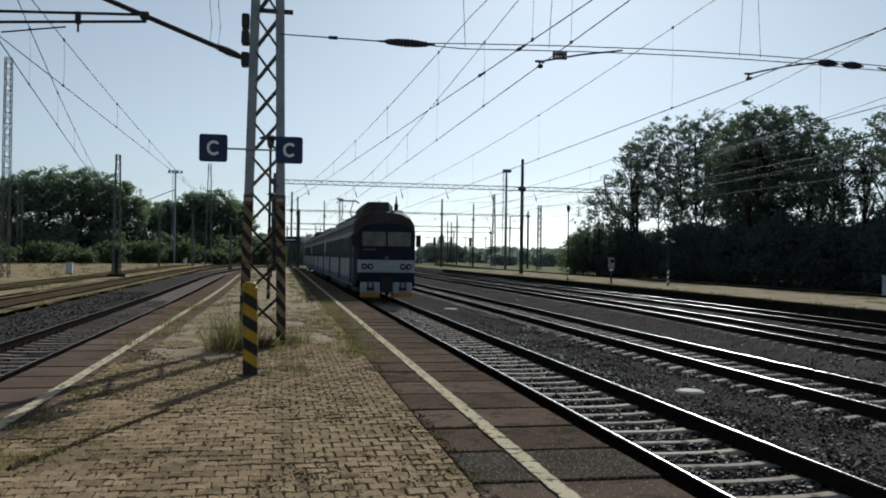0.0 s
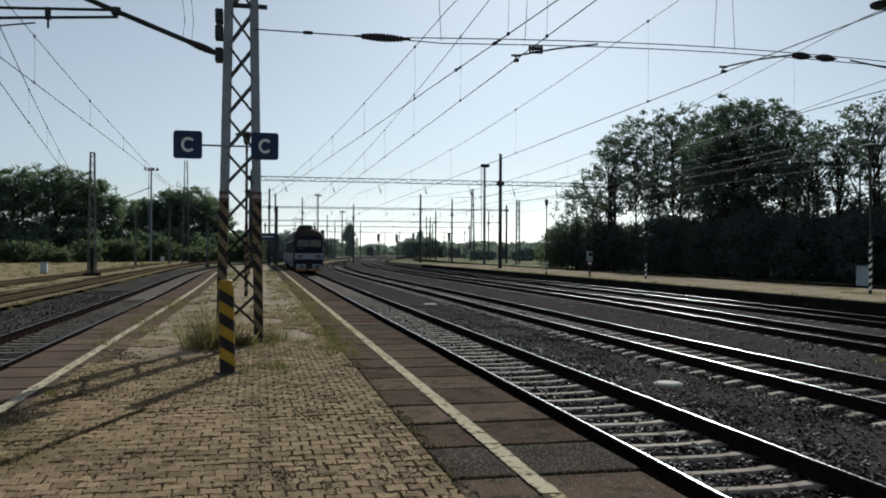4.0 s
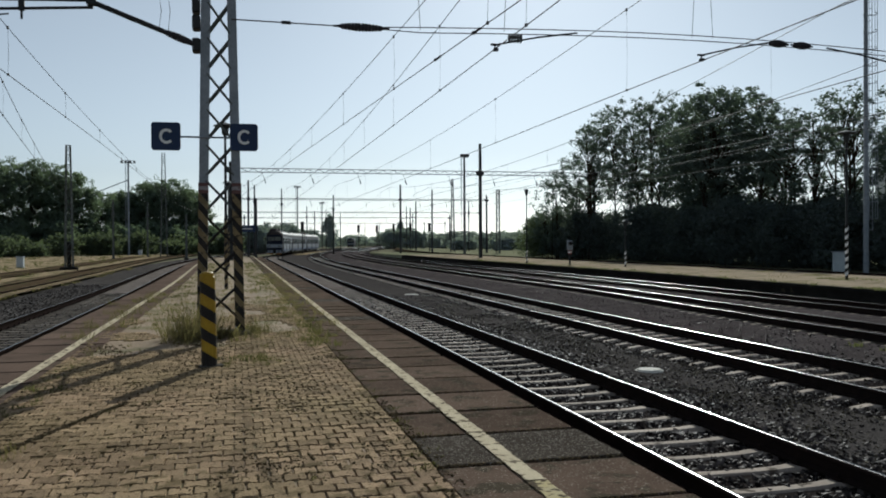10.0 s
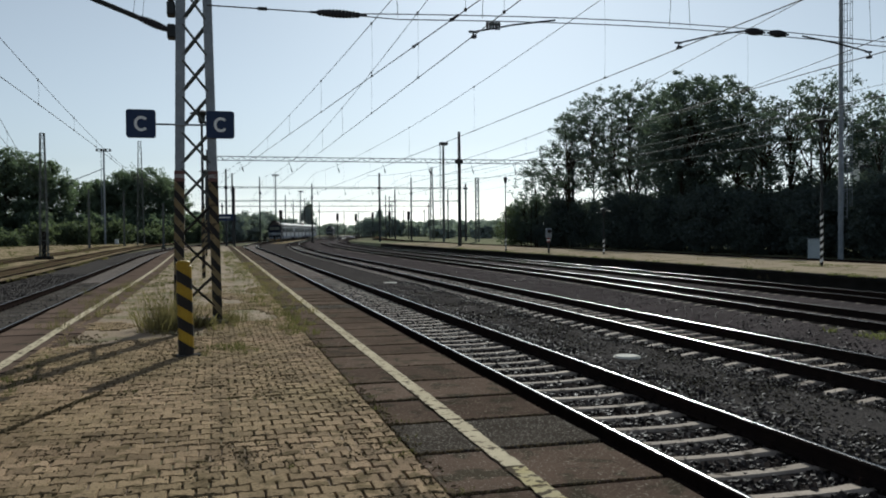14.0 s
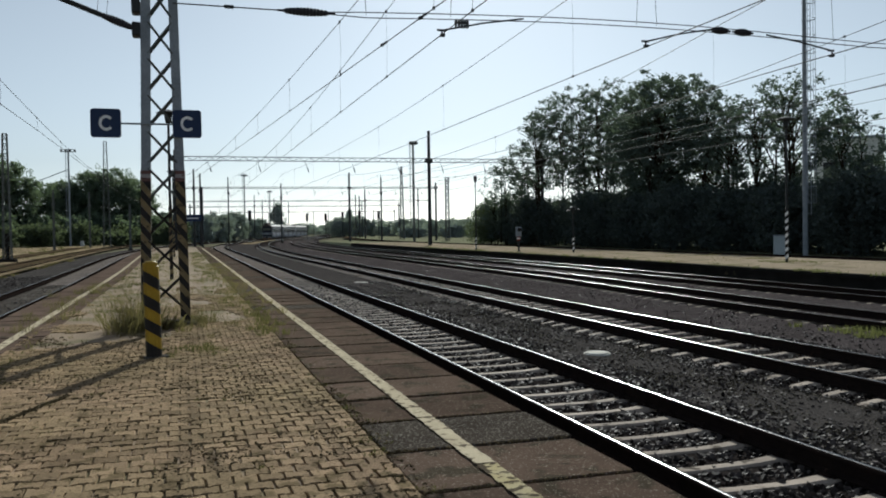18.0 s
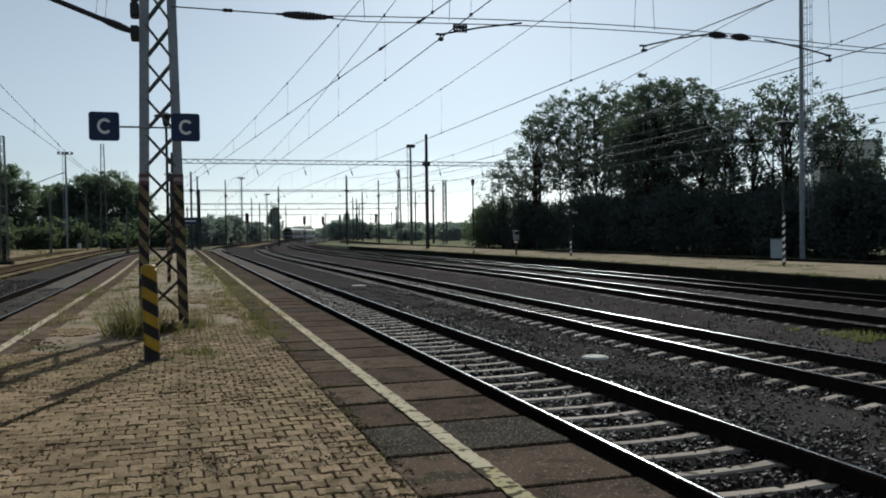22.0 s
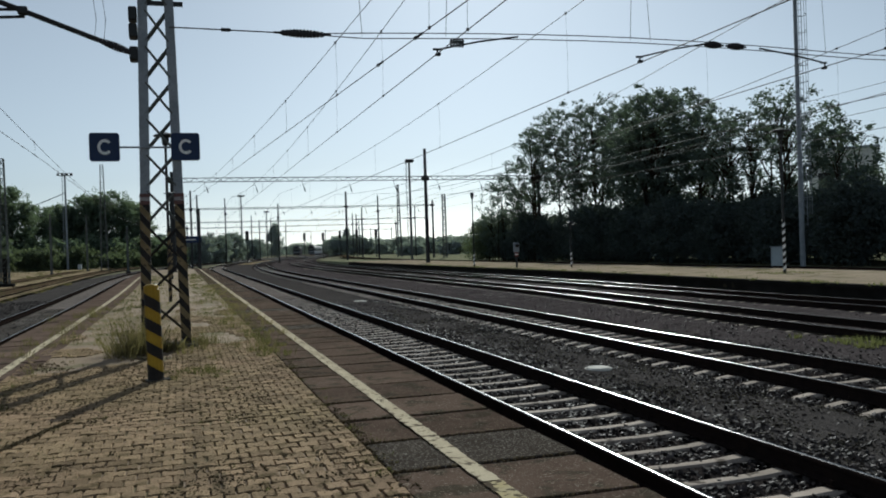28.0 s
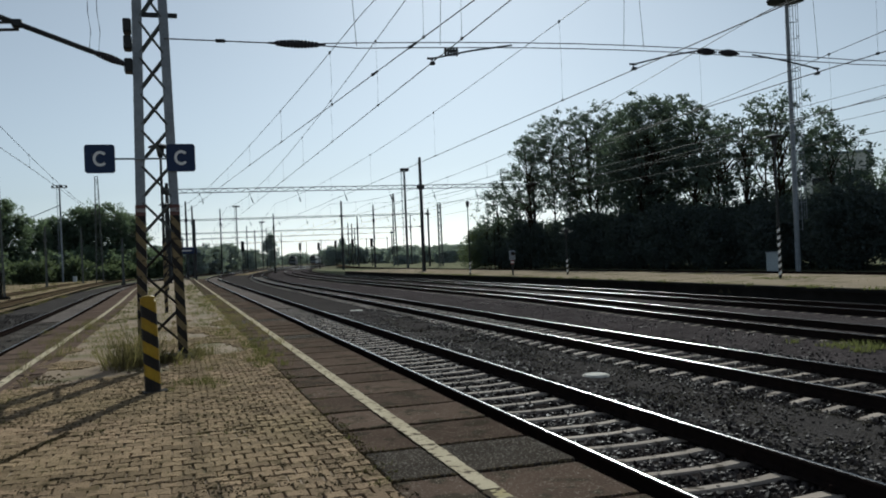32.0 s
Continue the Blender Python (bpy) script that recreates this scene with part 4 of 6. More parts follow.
def square_lattice(name, at, h, w0, w1, label, panel=1.0, leg=0.05, material="steel", bar=0.02, category="mast"):
    top = empty(name, at, label=label, category=category)
    for sx in (-1, 1):
        for sy in (-1, 1):
            part("leg", rod(B(), (sx * w0 / 2, sy * w0 / 2, -0.3), (sx * w1 / 2, sy * w1 / 2, h), leg, sides=4), M[material], top)
    n = int(h / panel)
    for k in range(n):
        z0, z1 = k * h / n, (k + 1) * h / n
        a, b = (w0 + (w1 - w0) * z0 / h) / 2, (w0 + (w1 - w0) * z1 / h) / 2
        for q in range(4):
            r = Matrix.Rotation(math.pi / 2 * q, 3, "Z")
            part("diagonal", rod(B(), r @ Vector((-a, -a, z0)), r @ Vector((b, -b, z1)), bar, sides=4), M[material], top)
            part("crossbar", rod(B(), r @ Vector((-b, -b, z1)), r @ Vector((b, -b, z1)), bar, sides=4), M[material], top)
    return top


def light_tower(x, y, h, label):
    top = empty("light_tower", (x, y, -0.4), 20, label=label, category="light tower")
    bm = B()
    rod(bm, (0, 0, 0), (0, 0, h), 0.150, 0.105, sides=12)
    part("pole", bm, M["steel"], top)
    bm = B()
    lathe(bm, (0, 0, h - 0.05), (0, 0, h + 0.18), [(0, 0.3), (0.5, 1.05), (1, 1.1)], 14)
    part("platform", bm, M["dark_steel"], top)
    lad = B()
    for s in (-0.2, 0.2):
        rod(lad, (0.30, s, 2.5), (0.27, s, h + 1.0), 0.022, sides=4)
    z = 2.6
    while z < h + 0.9:
        rod(lad, (0.30, -0.2, z), (0.30, 0.2, z), 0.014, sides=4)
        z += 0.35
    part("ladder", lad, M["steel"], top)
    cage = B()
    z = 3.2
    while z < h + 0.9:
        pts = [(0.30 + 0.62 * math.sin(math.pi * i / 8), 0.34 * math.cos(math.pi * i / 8), z) for i in range(9)]
        tube(cage, pts, 0.02)
        z += 0.95
    for i in (2, 4, 6):
        x_, y_ = 0.30 + 0.62 * math.sin(math.pi * i / 8), 0.34 * math.cos(math.pi * i / 8)
        rod(cage, (x_, y_, 3.2), (x_, y_, h + 0.9), 0.016, sides=4)
    part("ladder_cage", cage, M["steel"], top)
    for k in range(4):
        bm = B()
        box(bm, -0.9 + 0.55 * k, -0.5 + 0.55 * k, -0.9, -0.6, h + 0.2, h + 0.55, 0.03)
        part("floodlight", bm, M["dark_steel"], top)
    return top


light_tower(33.86, 40.75, 15.6, "tall grey tubular floodlight tower with a caged ladder")


def lamp_tower(x, y, h, w=1.3, r=0.2, material="mast_dark", label="slender tubular lamp tower with a bar of floodlights"):
    top = empty("lamp_tower", (x, y, -0.4), label=label, category="light tower", group="lamp towers")
    part("pole", rod(B(), (0, 0, -0.2), (0, 0, h + 0.5), r, r * 0.7, sides=10), M[material], top)
    part("lamp_bar", box(B(), -w, w, -0.10, 0.10, h, h + 0.12), M["mast_dark"], top)
    part("upper_bar", box(B(), -w * 0.8, w * 0.8, -0.06, 0.06, h + 0.42, h + 0.50), M["mast_dark"], top)
    for k in range(4):
        bx = w * (-0.84 + 0.56 * k)
        part("floodlight", box(B(), bx - 0.17, bx + 0.17, -0.42, -0.10, h + 0.08, h + 0.42, 0.03), M["dark_steel"], top)
    lad = B()
    for d in (-0.18, 0.18):
        rod(lad, (-r - 0.28, d, 2.5), (-r - 0.24, d, h), 0.025, sides=4)
    z = 2.8
    while z < h:
        rod(lad, (-r - 0.28, -0.18, z), (-r - 0.28, 0.18, z), 0.016, sides=4)
        rod(lad, (-r - 0.55, 0.0, z), (-r - 0.05, 0.0, z), 0.016, sides=4)
        z += 0.8
    part("ladder", lad, M[material], top)
    return top


floodlights = lamp_tower(-19.0, 163.6, 16.6, r=0.19, material="steel")
part("strut", rod(B(), (0, 0, 13.6), (-4.9, 0, 11.5), 0.08, sides=6), M["steel"], floodlights)
lamp_tower(31.8, 119.3, 14.2, w=0.55)
lamp_tower(15.9, 235, 17.0, w=0.9)
lamp_tower(27.8, 290, 15.2, w=0.9)
overgrown = square_lattice("lattice_mast", (-12.76, 71.8, -0.4), 9.75, 0.58, 0.30, "grey-green square lattice mast with a dark overgrown foot", 0.7, 0.05, material="mast_dark")
part("foundation", box(B(), -0.62, 0.62, -0.5, 0.5, -0.3, 0.28, 0.08), M["edge_wall"], overgrown, "dark concrete foot")
part("core", box(B(), -0.14, 0.14, -0.14, 0.14, 0.28, 2.2, 0.03), M["edge_wall"], overgrown)
square_lattice("lattice_mast", (-19.7, 67.4, -0.4), 16.1, 0.52, 0.42, "tall grey lattice mast", 0.8, 0.035, material="mast_dark")
square_lattice("lattice_mast", (42.8, 170.0, -0.4), 14.9, 0.85, 0.25, "tall tapering lattice mast far across the yard", 1.9, 0.08, material="mast_dark", bar=0.03)
square_lattice("lattice_mast", (42.6, 138.0, -0.4), 10.8, 0.62, 0.45, "square lattice mast beyond the far platform", 1.0, 0.07, material="mast_dark", bar=0.03)
square_lattice("lattice_mast", (-11.6, 146.6, -0.4), 16.8, 1.05, 0.42, "tall tapering lattice mast on splayed legs", 2.6, 0.07, bar=0.02, material="mast_dark")

square_lattice("lattice_mast", (-41.1, 148.0, -0.4), 14.4, 0.7, 0.6, "slim lattice mast before the trees", 1.3, 0.05, material="mast_dark")


def plain_mast(x, y, h, r=0.16, label="dark tubular catenary mast"):
    top = empty("catenary_post", (x, y, -0.4), label=label, category="mast", group="catenary posts")
    paint = M["mast_dark" if x < -5 else "dark_steel"]
    part("pole", rod(B(), (0, 0, 0), (0, 0, h), r, r * 0.75, sides=8), paint, top)
    part("foundation", box(B(), -0.30, 0.30, -0.30, 0.30, -0.2, 0.12, 0.05), M["kerb"], top)
    part("clamp", lathe(B(), (0, 0, h * 0.735), (0, 0, h * 0.78), [(0, r * 1.2), (0.3, r * 1.6), (0.7, r * 1.6), (1, r * 1.2)], 8), paint, top)
    return top


for x, y, h in ((-16.2, 122.5, 8.0), (-6.7, 121.0, 6.0), (-13.5, 140, 8.5), (1.6, 128, 11.2), (2.9, 150, 12.0), (9.7, 195, 14.2), (20.4, 260, 13.0), (18.4, 169, 11.4), (43.0, 220, 11.4), (52.8, 260, 11.4), (33.3, 147, 11.3), (51.4, 189, 11.5), (32.9, 281, 11.5), (30.4, 303, 13.8), (70.1, 323, 10.0), (55.3, 379, 10.6), (58.2, 357, 10.8), (22.1, 253, 11.5)):
    plain_mast(x, y, h)


def truss_portal(y, xl, xr, z, xm, hm, label, size=0.38):
    """Lattice beam over the tracks on a dark post."""
    top = empty("catenary_portal", (0, y, 0), label=label, category="portal", group="catenary portals")
    bm = B()
    for dz in (0, size):
        rod(bm, (xl, 0, z + dz), (xr, 0, z + dz), 0.036, sides=4)
    part("chord", bm, M["dark_steel"], top)
    bm = B()
    n = int((xr - xl) / (size * 1.4))
    for k in range(n):
        a, b = xl + (xr - xl) * k / n, xl + (xr - xl) * (k + 1) / n
        rod(bm, (a, 0, z if k % 2 else z + size), (b, 0, z + size if k % 2 else z), 0.027, sides=4)
    part("lacing", bm, M["dark_steel"], top)
    for x, h in ((xm, hm), (xl, z + 1.0), (xr, z + 1.0)):
        bm = B()
        rod(bm, (x, 0.12, -0.6), (x, 0.12, h), 0.22, 0.15, sides=8)
        p = part("post", bm, M["dark_steel"], top)
        bm = B()
        lathe(bm, (x, 0.12, z - 0.1), (x, 0.12, z + size + 0.1), [(0, 0.22), (0.15, 0.42), (0.85, 0.42), (1, 0.22)], 8)
        part("clamp", bm, M["dark_steel"], p)
    x = xl + 3.0
    while x < xr - 2:
        bm = B()
        rod(bm, (x, 0, z), (x + 0.22, 0, z - 0.6), 0.018, sides=4)
        lathe(bm, (x + 0.22, 0, z - 0.6), (x + 0.36, 0, z - 1.1), [(0, 0.02), (0.1, 0.055), (0.9, 0.055), (1, 0.02)], 6)
        part("hanger", bm, M["insul"], top)
        x += 4.7
    return top


truss_portal(86.2, -0.6, 37.5, 8.62, 24.72, 11.9, "dark lattice beam portal across the tracks")
for y, xl, xr, z, xm, hm, s in ((146, -0.5, 43, 8.9, 27.5, 11.6, 0.4), (203, 0, 58, 8.7, 42, 11.5, 0.4), (250, 2, 62, 8.8, 50, 12, 0.4), (330, 10, 80, 9.0, 66, 12, 0.4)):
    truss_portal(y, xl, xr, z, xm, hm, "far lattice beam portal across the tracks", s * 0.6)


# ---- overhead lines ----
CZ = 5.32            # contact wire over the platform's level
SUPPORTS = [-45.0, 15.8, 86.2, 146.0, 203.0, 250.0, 330.0]


def catenary(label, fx, top=1.95, mid=0.62, wire=0.0115, y_to=330.0, droppers=True, first=-5.3, pitch=6.4):
    """Contact wire, messenger wire and droppers along a line fx(y)."""
    ob = empty("overhead_line", label=label, category="overhead line", group="overhead lines")
    ys = [y for y in np.arange(-45, 60, 2.5)] + [y for y in np.arange(60, y_to, 6.0)]
    part("contact_wire", tube(B(), [(fx(y), y, CZ) for y in ys], wire), M["wire"], ob)
    def mz(y):
        for a, b in zip(SUPPORTS, SUPPORTS[1:]):
            if a <= y <= b:
                u = (y - a) / (b - a) * 2 - 1
                return CZ + mid + (top - mid) * u * u
        return CZ + mid
    part("messenger_wire", tube(B(), [(fx(y), y, mz(y)) for y in ys], wire * 0.9), M["wire"], ob)
    if droppers:
        for y in np.arange(first, 120, pitch):
            bm = B()
            tube(bm, [(fx(y), y, mz(y)), (fx(y) + 0.015, y, (mz(y) + CZ) / 2), (fx(y), y, CZ)], 0.0036)
            box(bm, fx(y) - 0.018, fx(y) + 0.018, y - 0.03, y + 0.03, CZ - 0.02, CZ + 0.03)
            box(bm, fx(y) - 0.018, fx(y) + 0.018, y - 0.03, y + 0.03, mz(y) - 0.03, mz(y) + 0.03)
            part("dropper", bm, M["wire"], ob)
    return ob


catenary("weathered copper overhead line over the main track", lambda y: TRACKS["main"](y) + 0.28, top=1.8, mid=0.8)
catenary("weathered overhead line over the second track", lambda y: TRACKS["second"](y) + 0.30, top=2.1, mid=1.38, first=-14.4, pitch=11.25)
catenary("weathered overhead line over the third track", lambda y: TRACKS["third"](y) - 0.25)
catenary("weathered overhead line over the far platform's track", lambda y: TRACKS["fourth"](y) - 0.2)
catenary("weathered overhead line over the single track", lambda y: TRACKS["left"](y) + 0.27, top=1.3, mid=0.14, y_to=200)
catenary("overhead line running off to its anchor mast", lambda y: 5.07 - 0.0695 * y if y > 0 else 5.07, top=1.5, mid=0.45, y_to=74)
for y in (14.4, 16.7):
    ob = empty("section_insulator", (5.07 - 0.0695 * y, y, CZ), 4, label="small dark insulator on the overhead wire", category="insulator", group="wire insulators")
    part("rod", lathe(B(), (0, -0.22, 0), (0, 0.22, 0), [(0, 0.010), (0.2, 0.013), (0.25, 0.028), (0.4, 0.020), (0.6, 0.020), (0.75, 0.028), (0.8, 0.013), (1, 0.010)], 8), M["insul"], ob)
    part("clamp", box(B(), -0.025, 0.025, 0.16, 0.24, -0.025, 0.03, 0.006), M["dark_steel"], ob)
catenary("overhead line branching towards the siding", lambda y: -2.55 - 0.1475 * y if y > 0 else -2.55, top=1.45, mid=0.5, y_to=90)
catenary("overhead line over the track behind the far platform", lambda y: 24.0 + bend(y, 90, 145), top=1.7, mid=0.6, y_to=260, droppers=False)


def feeder(x0, z, label):
    """A single wire beside the overhead lines, sagging between its supports."""
    ob = empty("feeder_wire", label=label, category="wire", group="feeder wires")
    pts = []
    for y in np.arange(-45, 260, 3.0):
        a, b = max(s for s in SUPPORTS if s <= y), min(s for s in SUPPORTS if s > y)
        u = (y - a) / (b - a)
        pts.append((x0 + bend(y, 90, 145), y, z - 1.2 * u * (1 - u)))
    part("wire", tube(B(), pts, 0.011), M["wire"], ob)
    return ob


feeder(33.3, 9.2, "weathered feeder wire along the far masts")
feeder(29.4, 7.2, "weathered wire over the track behind the far platform")


def insulator(a, b, r, name="insulator", parent=None):
    """Ribbed porcelain rod with end caps."""
    n = 12
    prof = [(0, 0.02), (0.1, 0.022)]
    for k in range(n):
        s = 0.14 + 0.72 * k / n
        e = 0.62 + 0.38 * math.sin(math.pi * (k + 0.5) / n)
        prof += [(s, r * 0.78 * e), (s + 0.02, r * e), (s + 0.04, r * 0.95 * e)]
    prof += [(0.9, 0.022), (1, 0.02)]
    return part(name, lathe(B(), a, b, prof, 10), M["insul"], parent)


def cross_span():
    y = 15.8
    ob = empty("cross_span", (0, y, 0), label="cross-span wires with brown insulators between the masts", category="cross span")
    xs = list(np.linspace(-0.1, 33.4, 30))
    def zu(x):
        return 5.64 - 0.01 * min(x, 3.0) + (0.15 * math.sin((x - 3) * 0.27) if 3 < x < 14.6 else 0.0)
    part("upper_wire", tube(B(), [(x, 0, zu(x) + (0.05 if x > 3 else 0.0)) for x in xs], 0.010), M["wire"], ob)
    part("lower_wire", tube(B(), [(x, 0, zu(x) - (0.05 if x > 3 else 0.004)) for x in xs], 0.010), M["wire"], ob)
    for x, ln in ((2.24, 1.05), (10.98, 0.52), (11.55, 0.52), (19.4, 0.42), (27.4, 0.8)):
        insulator((x - ln / 2, 0, zu(x - ln / 2)), (x + ln / 2, 0, zu(x + ln / 2)), 0.082, parent=ob)
    bm = B()
    box(bm, 0.78, 0.95, -0.02, 0.02, zu(0.85) - 0.03, zu(0.85) + 0.03, 0.008)
    part("tensioner", bm, M["dark_steel"], ob)
    for x0, z0, x1, z1 in ((6.5, zu(6.5), 4.83, 5.42), (10.75, zu(10.6), 9.22, 5.42), (12.15, zu(12.2), 13.85, 5.44), (19.6, zu(19.6), 18.3, 5.42)):
        bm = B()
        tube(bm, [(x0, 0, z0), (x0 + (x1 - x0) * 0.5, 0, z0 + (z1 - z0) * 0.42), (x1, 0, z1)], 0.018, 6)
        rod(bm, (x1, 0, z1), (x1 + (0.03 if x1 > x0 else -0.03), 0, CZ), 0.016)
        box(bm, x1 - 0.1, x1 + 0.06, -0.015, 0.015, z1 - 0.02, z1 + 0.02)
        box(bm, x1 - 0.04, x1 + 0.04, -0.05, 0.05, CZ - 0.02, CZ + 0.03)
        part("steady_arm", bm, M["dark_steel"], ob)
    clamp = part("ribbed_clamp", box(B(), 5.08, 5.36, -0.03, 0.03, 5.56, 5.60), M["dark_steel"], ob)
    for k in range(5):
        part("rib", box(B(), 5.09 + 0.058 * k, 5.12 + 0.058 * k, -0.031, 0.031, 5.48, 5.64), M["dark_steel"], clamp)
    for x in (3.35, 5.0, 9.0, 9.47, 13.9, 18.2):
        bm = B()
        lean = 0.1 if x in (9.0, 5.0) else -0.1
        tube(bm, [(x, 0, zu(x)), (x + lean, 0, 7.55)], 0.006)
        part("hanger_wire", bm, M["wire"], ob)
    part("head_wire", tube(B(), [(x, 0, 9.6 - 2.0 * (1 - ((x - 16.7) / 16.7) ** 2)) for x in np.linspace(-0.1, 33.4, 24)], 0.012), M["wire"], ob)
    return ob


cross_span()


def cantilever():
    ob = empty("cantilever", (-0.62, 15.9, 0), label="dark tubular cantilever with an insulator on the lattice mast", category="cantilever")
    a, b = Vector((-0.05, 0, 5.16)), Vector((-4.3, 0, 6.78))
    bm = B()
    tube(bm, [a.lerp(b, 0.14), a.lerp(b, 0.45), a.lerp(b, 1.0)], 0.046, 8)
    part("inclined_tube", bm, M["dark_steel"], ob)
    insulator(a, a.lerp(b, 0.16), 0.075, parent=ob)
    bm = B()
    j = a.lerp(b, 0.42)
    rod(bm, (j.x + 0.03, 0, j.z - 0.10), (-5.0, 0, 5.52), 0.026)
    rod(bm, (j.x, 0, j.z + 0.02), (-5.0, 0, 5.73), 0.026)
    part("registration_tube", bm, M["dark_steel"], ob)
    bm = B()
    rod(bm, (-3.15, 0, 5.56), (-4.2, 0, 5.40), 0.014)
    rod(bm, (-2.95, 0, 5.48), (-2.95, 0, 5.80), 0.02)
    box(bm, -3.0, -2.9, -0.03, 0.03, 5.62, 5.84, 0.01)
    part("clamp", box(B(), j.x - 0.08, j.x + 0.08, -0.06, 0.06, j.z - 0.07, j.z + 0.07, 0.02), M["dark_steel"], ob)
    part("fitting", bm, M["dark_steel"], ob)
    for dx in (-0.72, -0.57):
        bm = B()
        tube(bm, [(dx, 0.0, 5.14 - 0.381 * (dx + 0.05)), (dx + 0.04, 0.0, 5.75), (dx, 0.0, 6.1), (dx + 0.01, 0.0, 8.0)], 0.006)
        part("loose_cable", bm, M["wire"], ob)
    return ob


cantilever()


# ---- yard details ----
def signal(x, y, h, label="dark railway signal on a slim post", z=-0.5):
    ob = empty("rail_signal", (x, y, z), label=label, category="signal", group="rail signals")
    part("post", rod(B(), (0, 0, 0), (0, 0, h), 0.09, sides=8), M["dark_steel"], ob)
    bm = B()
    box(bm, -0.32, 0.32, -0.08, 0.08, h - 1.9, h, 0.08)
    part("head", bm, M["black"], ob)
    for k in range(4):
        part("lens_hood", lathe(B(), (0, -0.08, h - 0.35 - 0.4 * k), (0, -0.26, h - 0.35 - 0.4 * k), [(0, 0.13), (1, 0.13)], 8), M["black"], ob)
    for x0, x1 in ((0.3, 0.3), (0.5, 0.4)):
        part("ladder_rail", rod(B(), (x0, 0.3, 0), (x1, 0.05, h - 1.5), 0.025, sides=4), M["dark_steel"], ob)
    return ob


for x, y, h in ((12.57, 172, 6.4), (29.7, 215, 6.6), (33.4, 209, 6.4), (40.8, 227, 7.1), (40.4, 202, 6.8), (41.5, 186, 6.4)):
    signal(x, y, h)


def dwarf_signal(x, y):
    ob = empty("dwarf_signal", (x, y, 0), -6, label="short striped post with a small signal head on the far platform", category="signal")
    part("post", rod(B(), (0, 0, -0.1), (0, 0, 1.0), 0.07, sides=8), M["dark_steel"], ob)
    for k in range(3):
        part("stripe", lathe(B(), (0, 0, 0.75 + 0.09 * k), (0, 0, 0.84 + 0.09 * k), [(0, 0.13), (1, 0.13)], 8), M["white" if k % 2 else "red"], ob)
    bm = B()
    box(bm, -0.2, 0.2, -0.12, 0.12, 1.02, 1.72, 0.05)
    part("head", bm, M["steel"], ob)
    part("hood", lathe(B(), (0, -0.12, 1.5), (0, -0.3, 1.5), [(0, 0.13), (1, 0.14)], 8), M["black"], ob)
    return ob


dwarf_signal(22.6, 56.3)


def cabinet(x, y, z, w, d, h, label, rz=0.0):
    ob = empty("relay_cabinet", (x, y, z), rz, label=label, category="cabinet")
    bm = B()
    box(bm, -w / 2, w / 2, -d / 2, d / 2, 0.08, h, 0.02)
    part("body", bm, M["cabinet"], ob)
    bm = B()
    box(bm, -w / 2 + 0.04, w / 2 - 0.04, -d / 2 - 0.015, -d / 2, 0.14, h - 0.08)
    part("door", bm, M["cabinet"], ob)
    bm = B()
    box(bm, -w / 2 - 0.05, w / 2 + 0.05, -d / 2 - 0.05, d / 2 + 0.05, h, h + 0.05)
    part("lid", bm, M["steel"], ob)
    bm = B()
    box(bm, -w / 2 - 0.03, w / 2 + 0.03, -d / 2 - 0.03, d / 2 + 0.03, -0.3, 0.08)
    part("plinth", bm, M["concrete"], ob)
    return ob


cabinet(32.5, 41.2, -0.3, 0.64, 0.5, 1.25, "pale grey relay cabinet behind the far platform", -30)
cabinet(-18.0, 79.5, -0.36, 0.54, 0.5, 0.95, "small pale grey cabinet on the gravel")
cabinet(-17.0, 163, -0.4, 0.6, 0.6, 0.95, "pale cabinet at the lamp tower's foot")


def cover(x, y, z, r, label):
    ob = empty("manhole_cover", (x, y, z), label=label, category="manhole cover")
    part("ring", lathe(B(), (0, 0, -0.1), (0, 0, 0.012), [(0, r * 1.0), (0.9, r * 1.0), (1, r * 0.97)], 20), M["pale"], ob)
    part("lid", lathe(B(), (0, 0, 0.0), (0, 0, 0.028), [(0, r * 0.86), (0.8, r * 0.86), (1, r * 0.82)], 20), M["pale"], ob)
    return ob


cover(6.69, 13.18, -0.542, 0.235, "round pale concrete cover in dark ballast")
cover(7.05, 35.2, -0.556, 0.31, "round pale concrete cover further along the ballast")


def board_sign(x, y, z0):
    ob = empty("station_board", (x, y, 0), label="dark board on a post at the platform's end", category="sign")
    part("post", rod(B(), (0.9, 0, -0.1), (0.9, 0, z0 + 3.8), 0.12, sides=8), M["dark_steel"], ob)
    bm = B()
    box(bm, -1.1, 1.1, -0.08, 0.08, z0, z0 + 0.75, 0.03)
    part("board", bm, M["blue"], ob)
    bm = B()
    box(bm, -0.8, 0.5, -0.09, -0.082, z0 + 0.3, z0 + 0.42)
    part("lettering_bar", bm, M["white"], ob)
    return ob


board_sign(1.15, 98.0, 2.9)


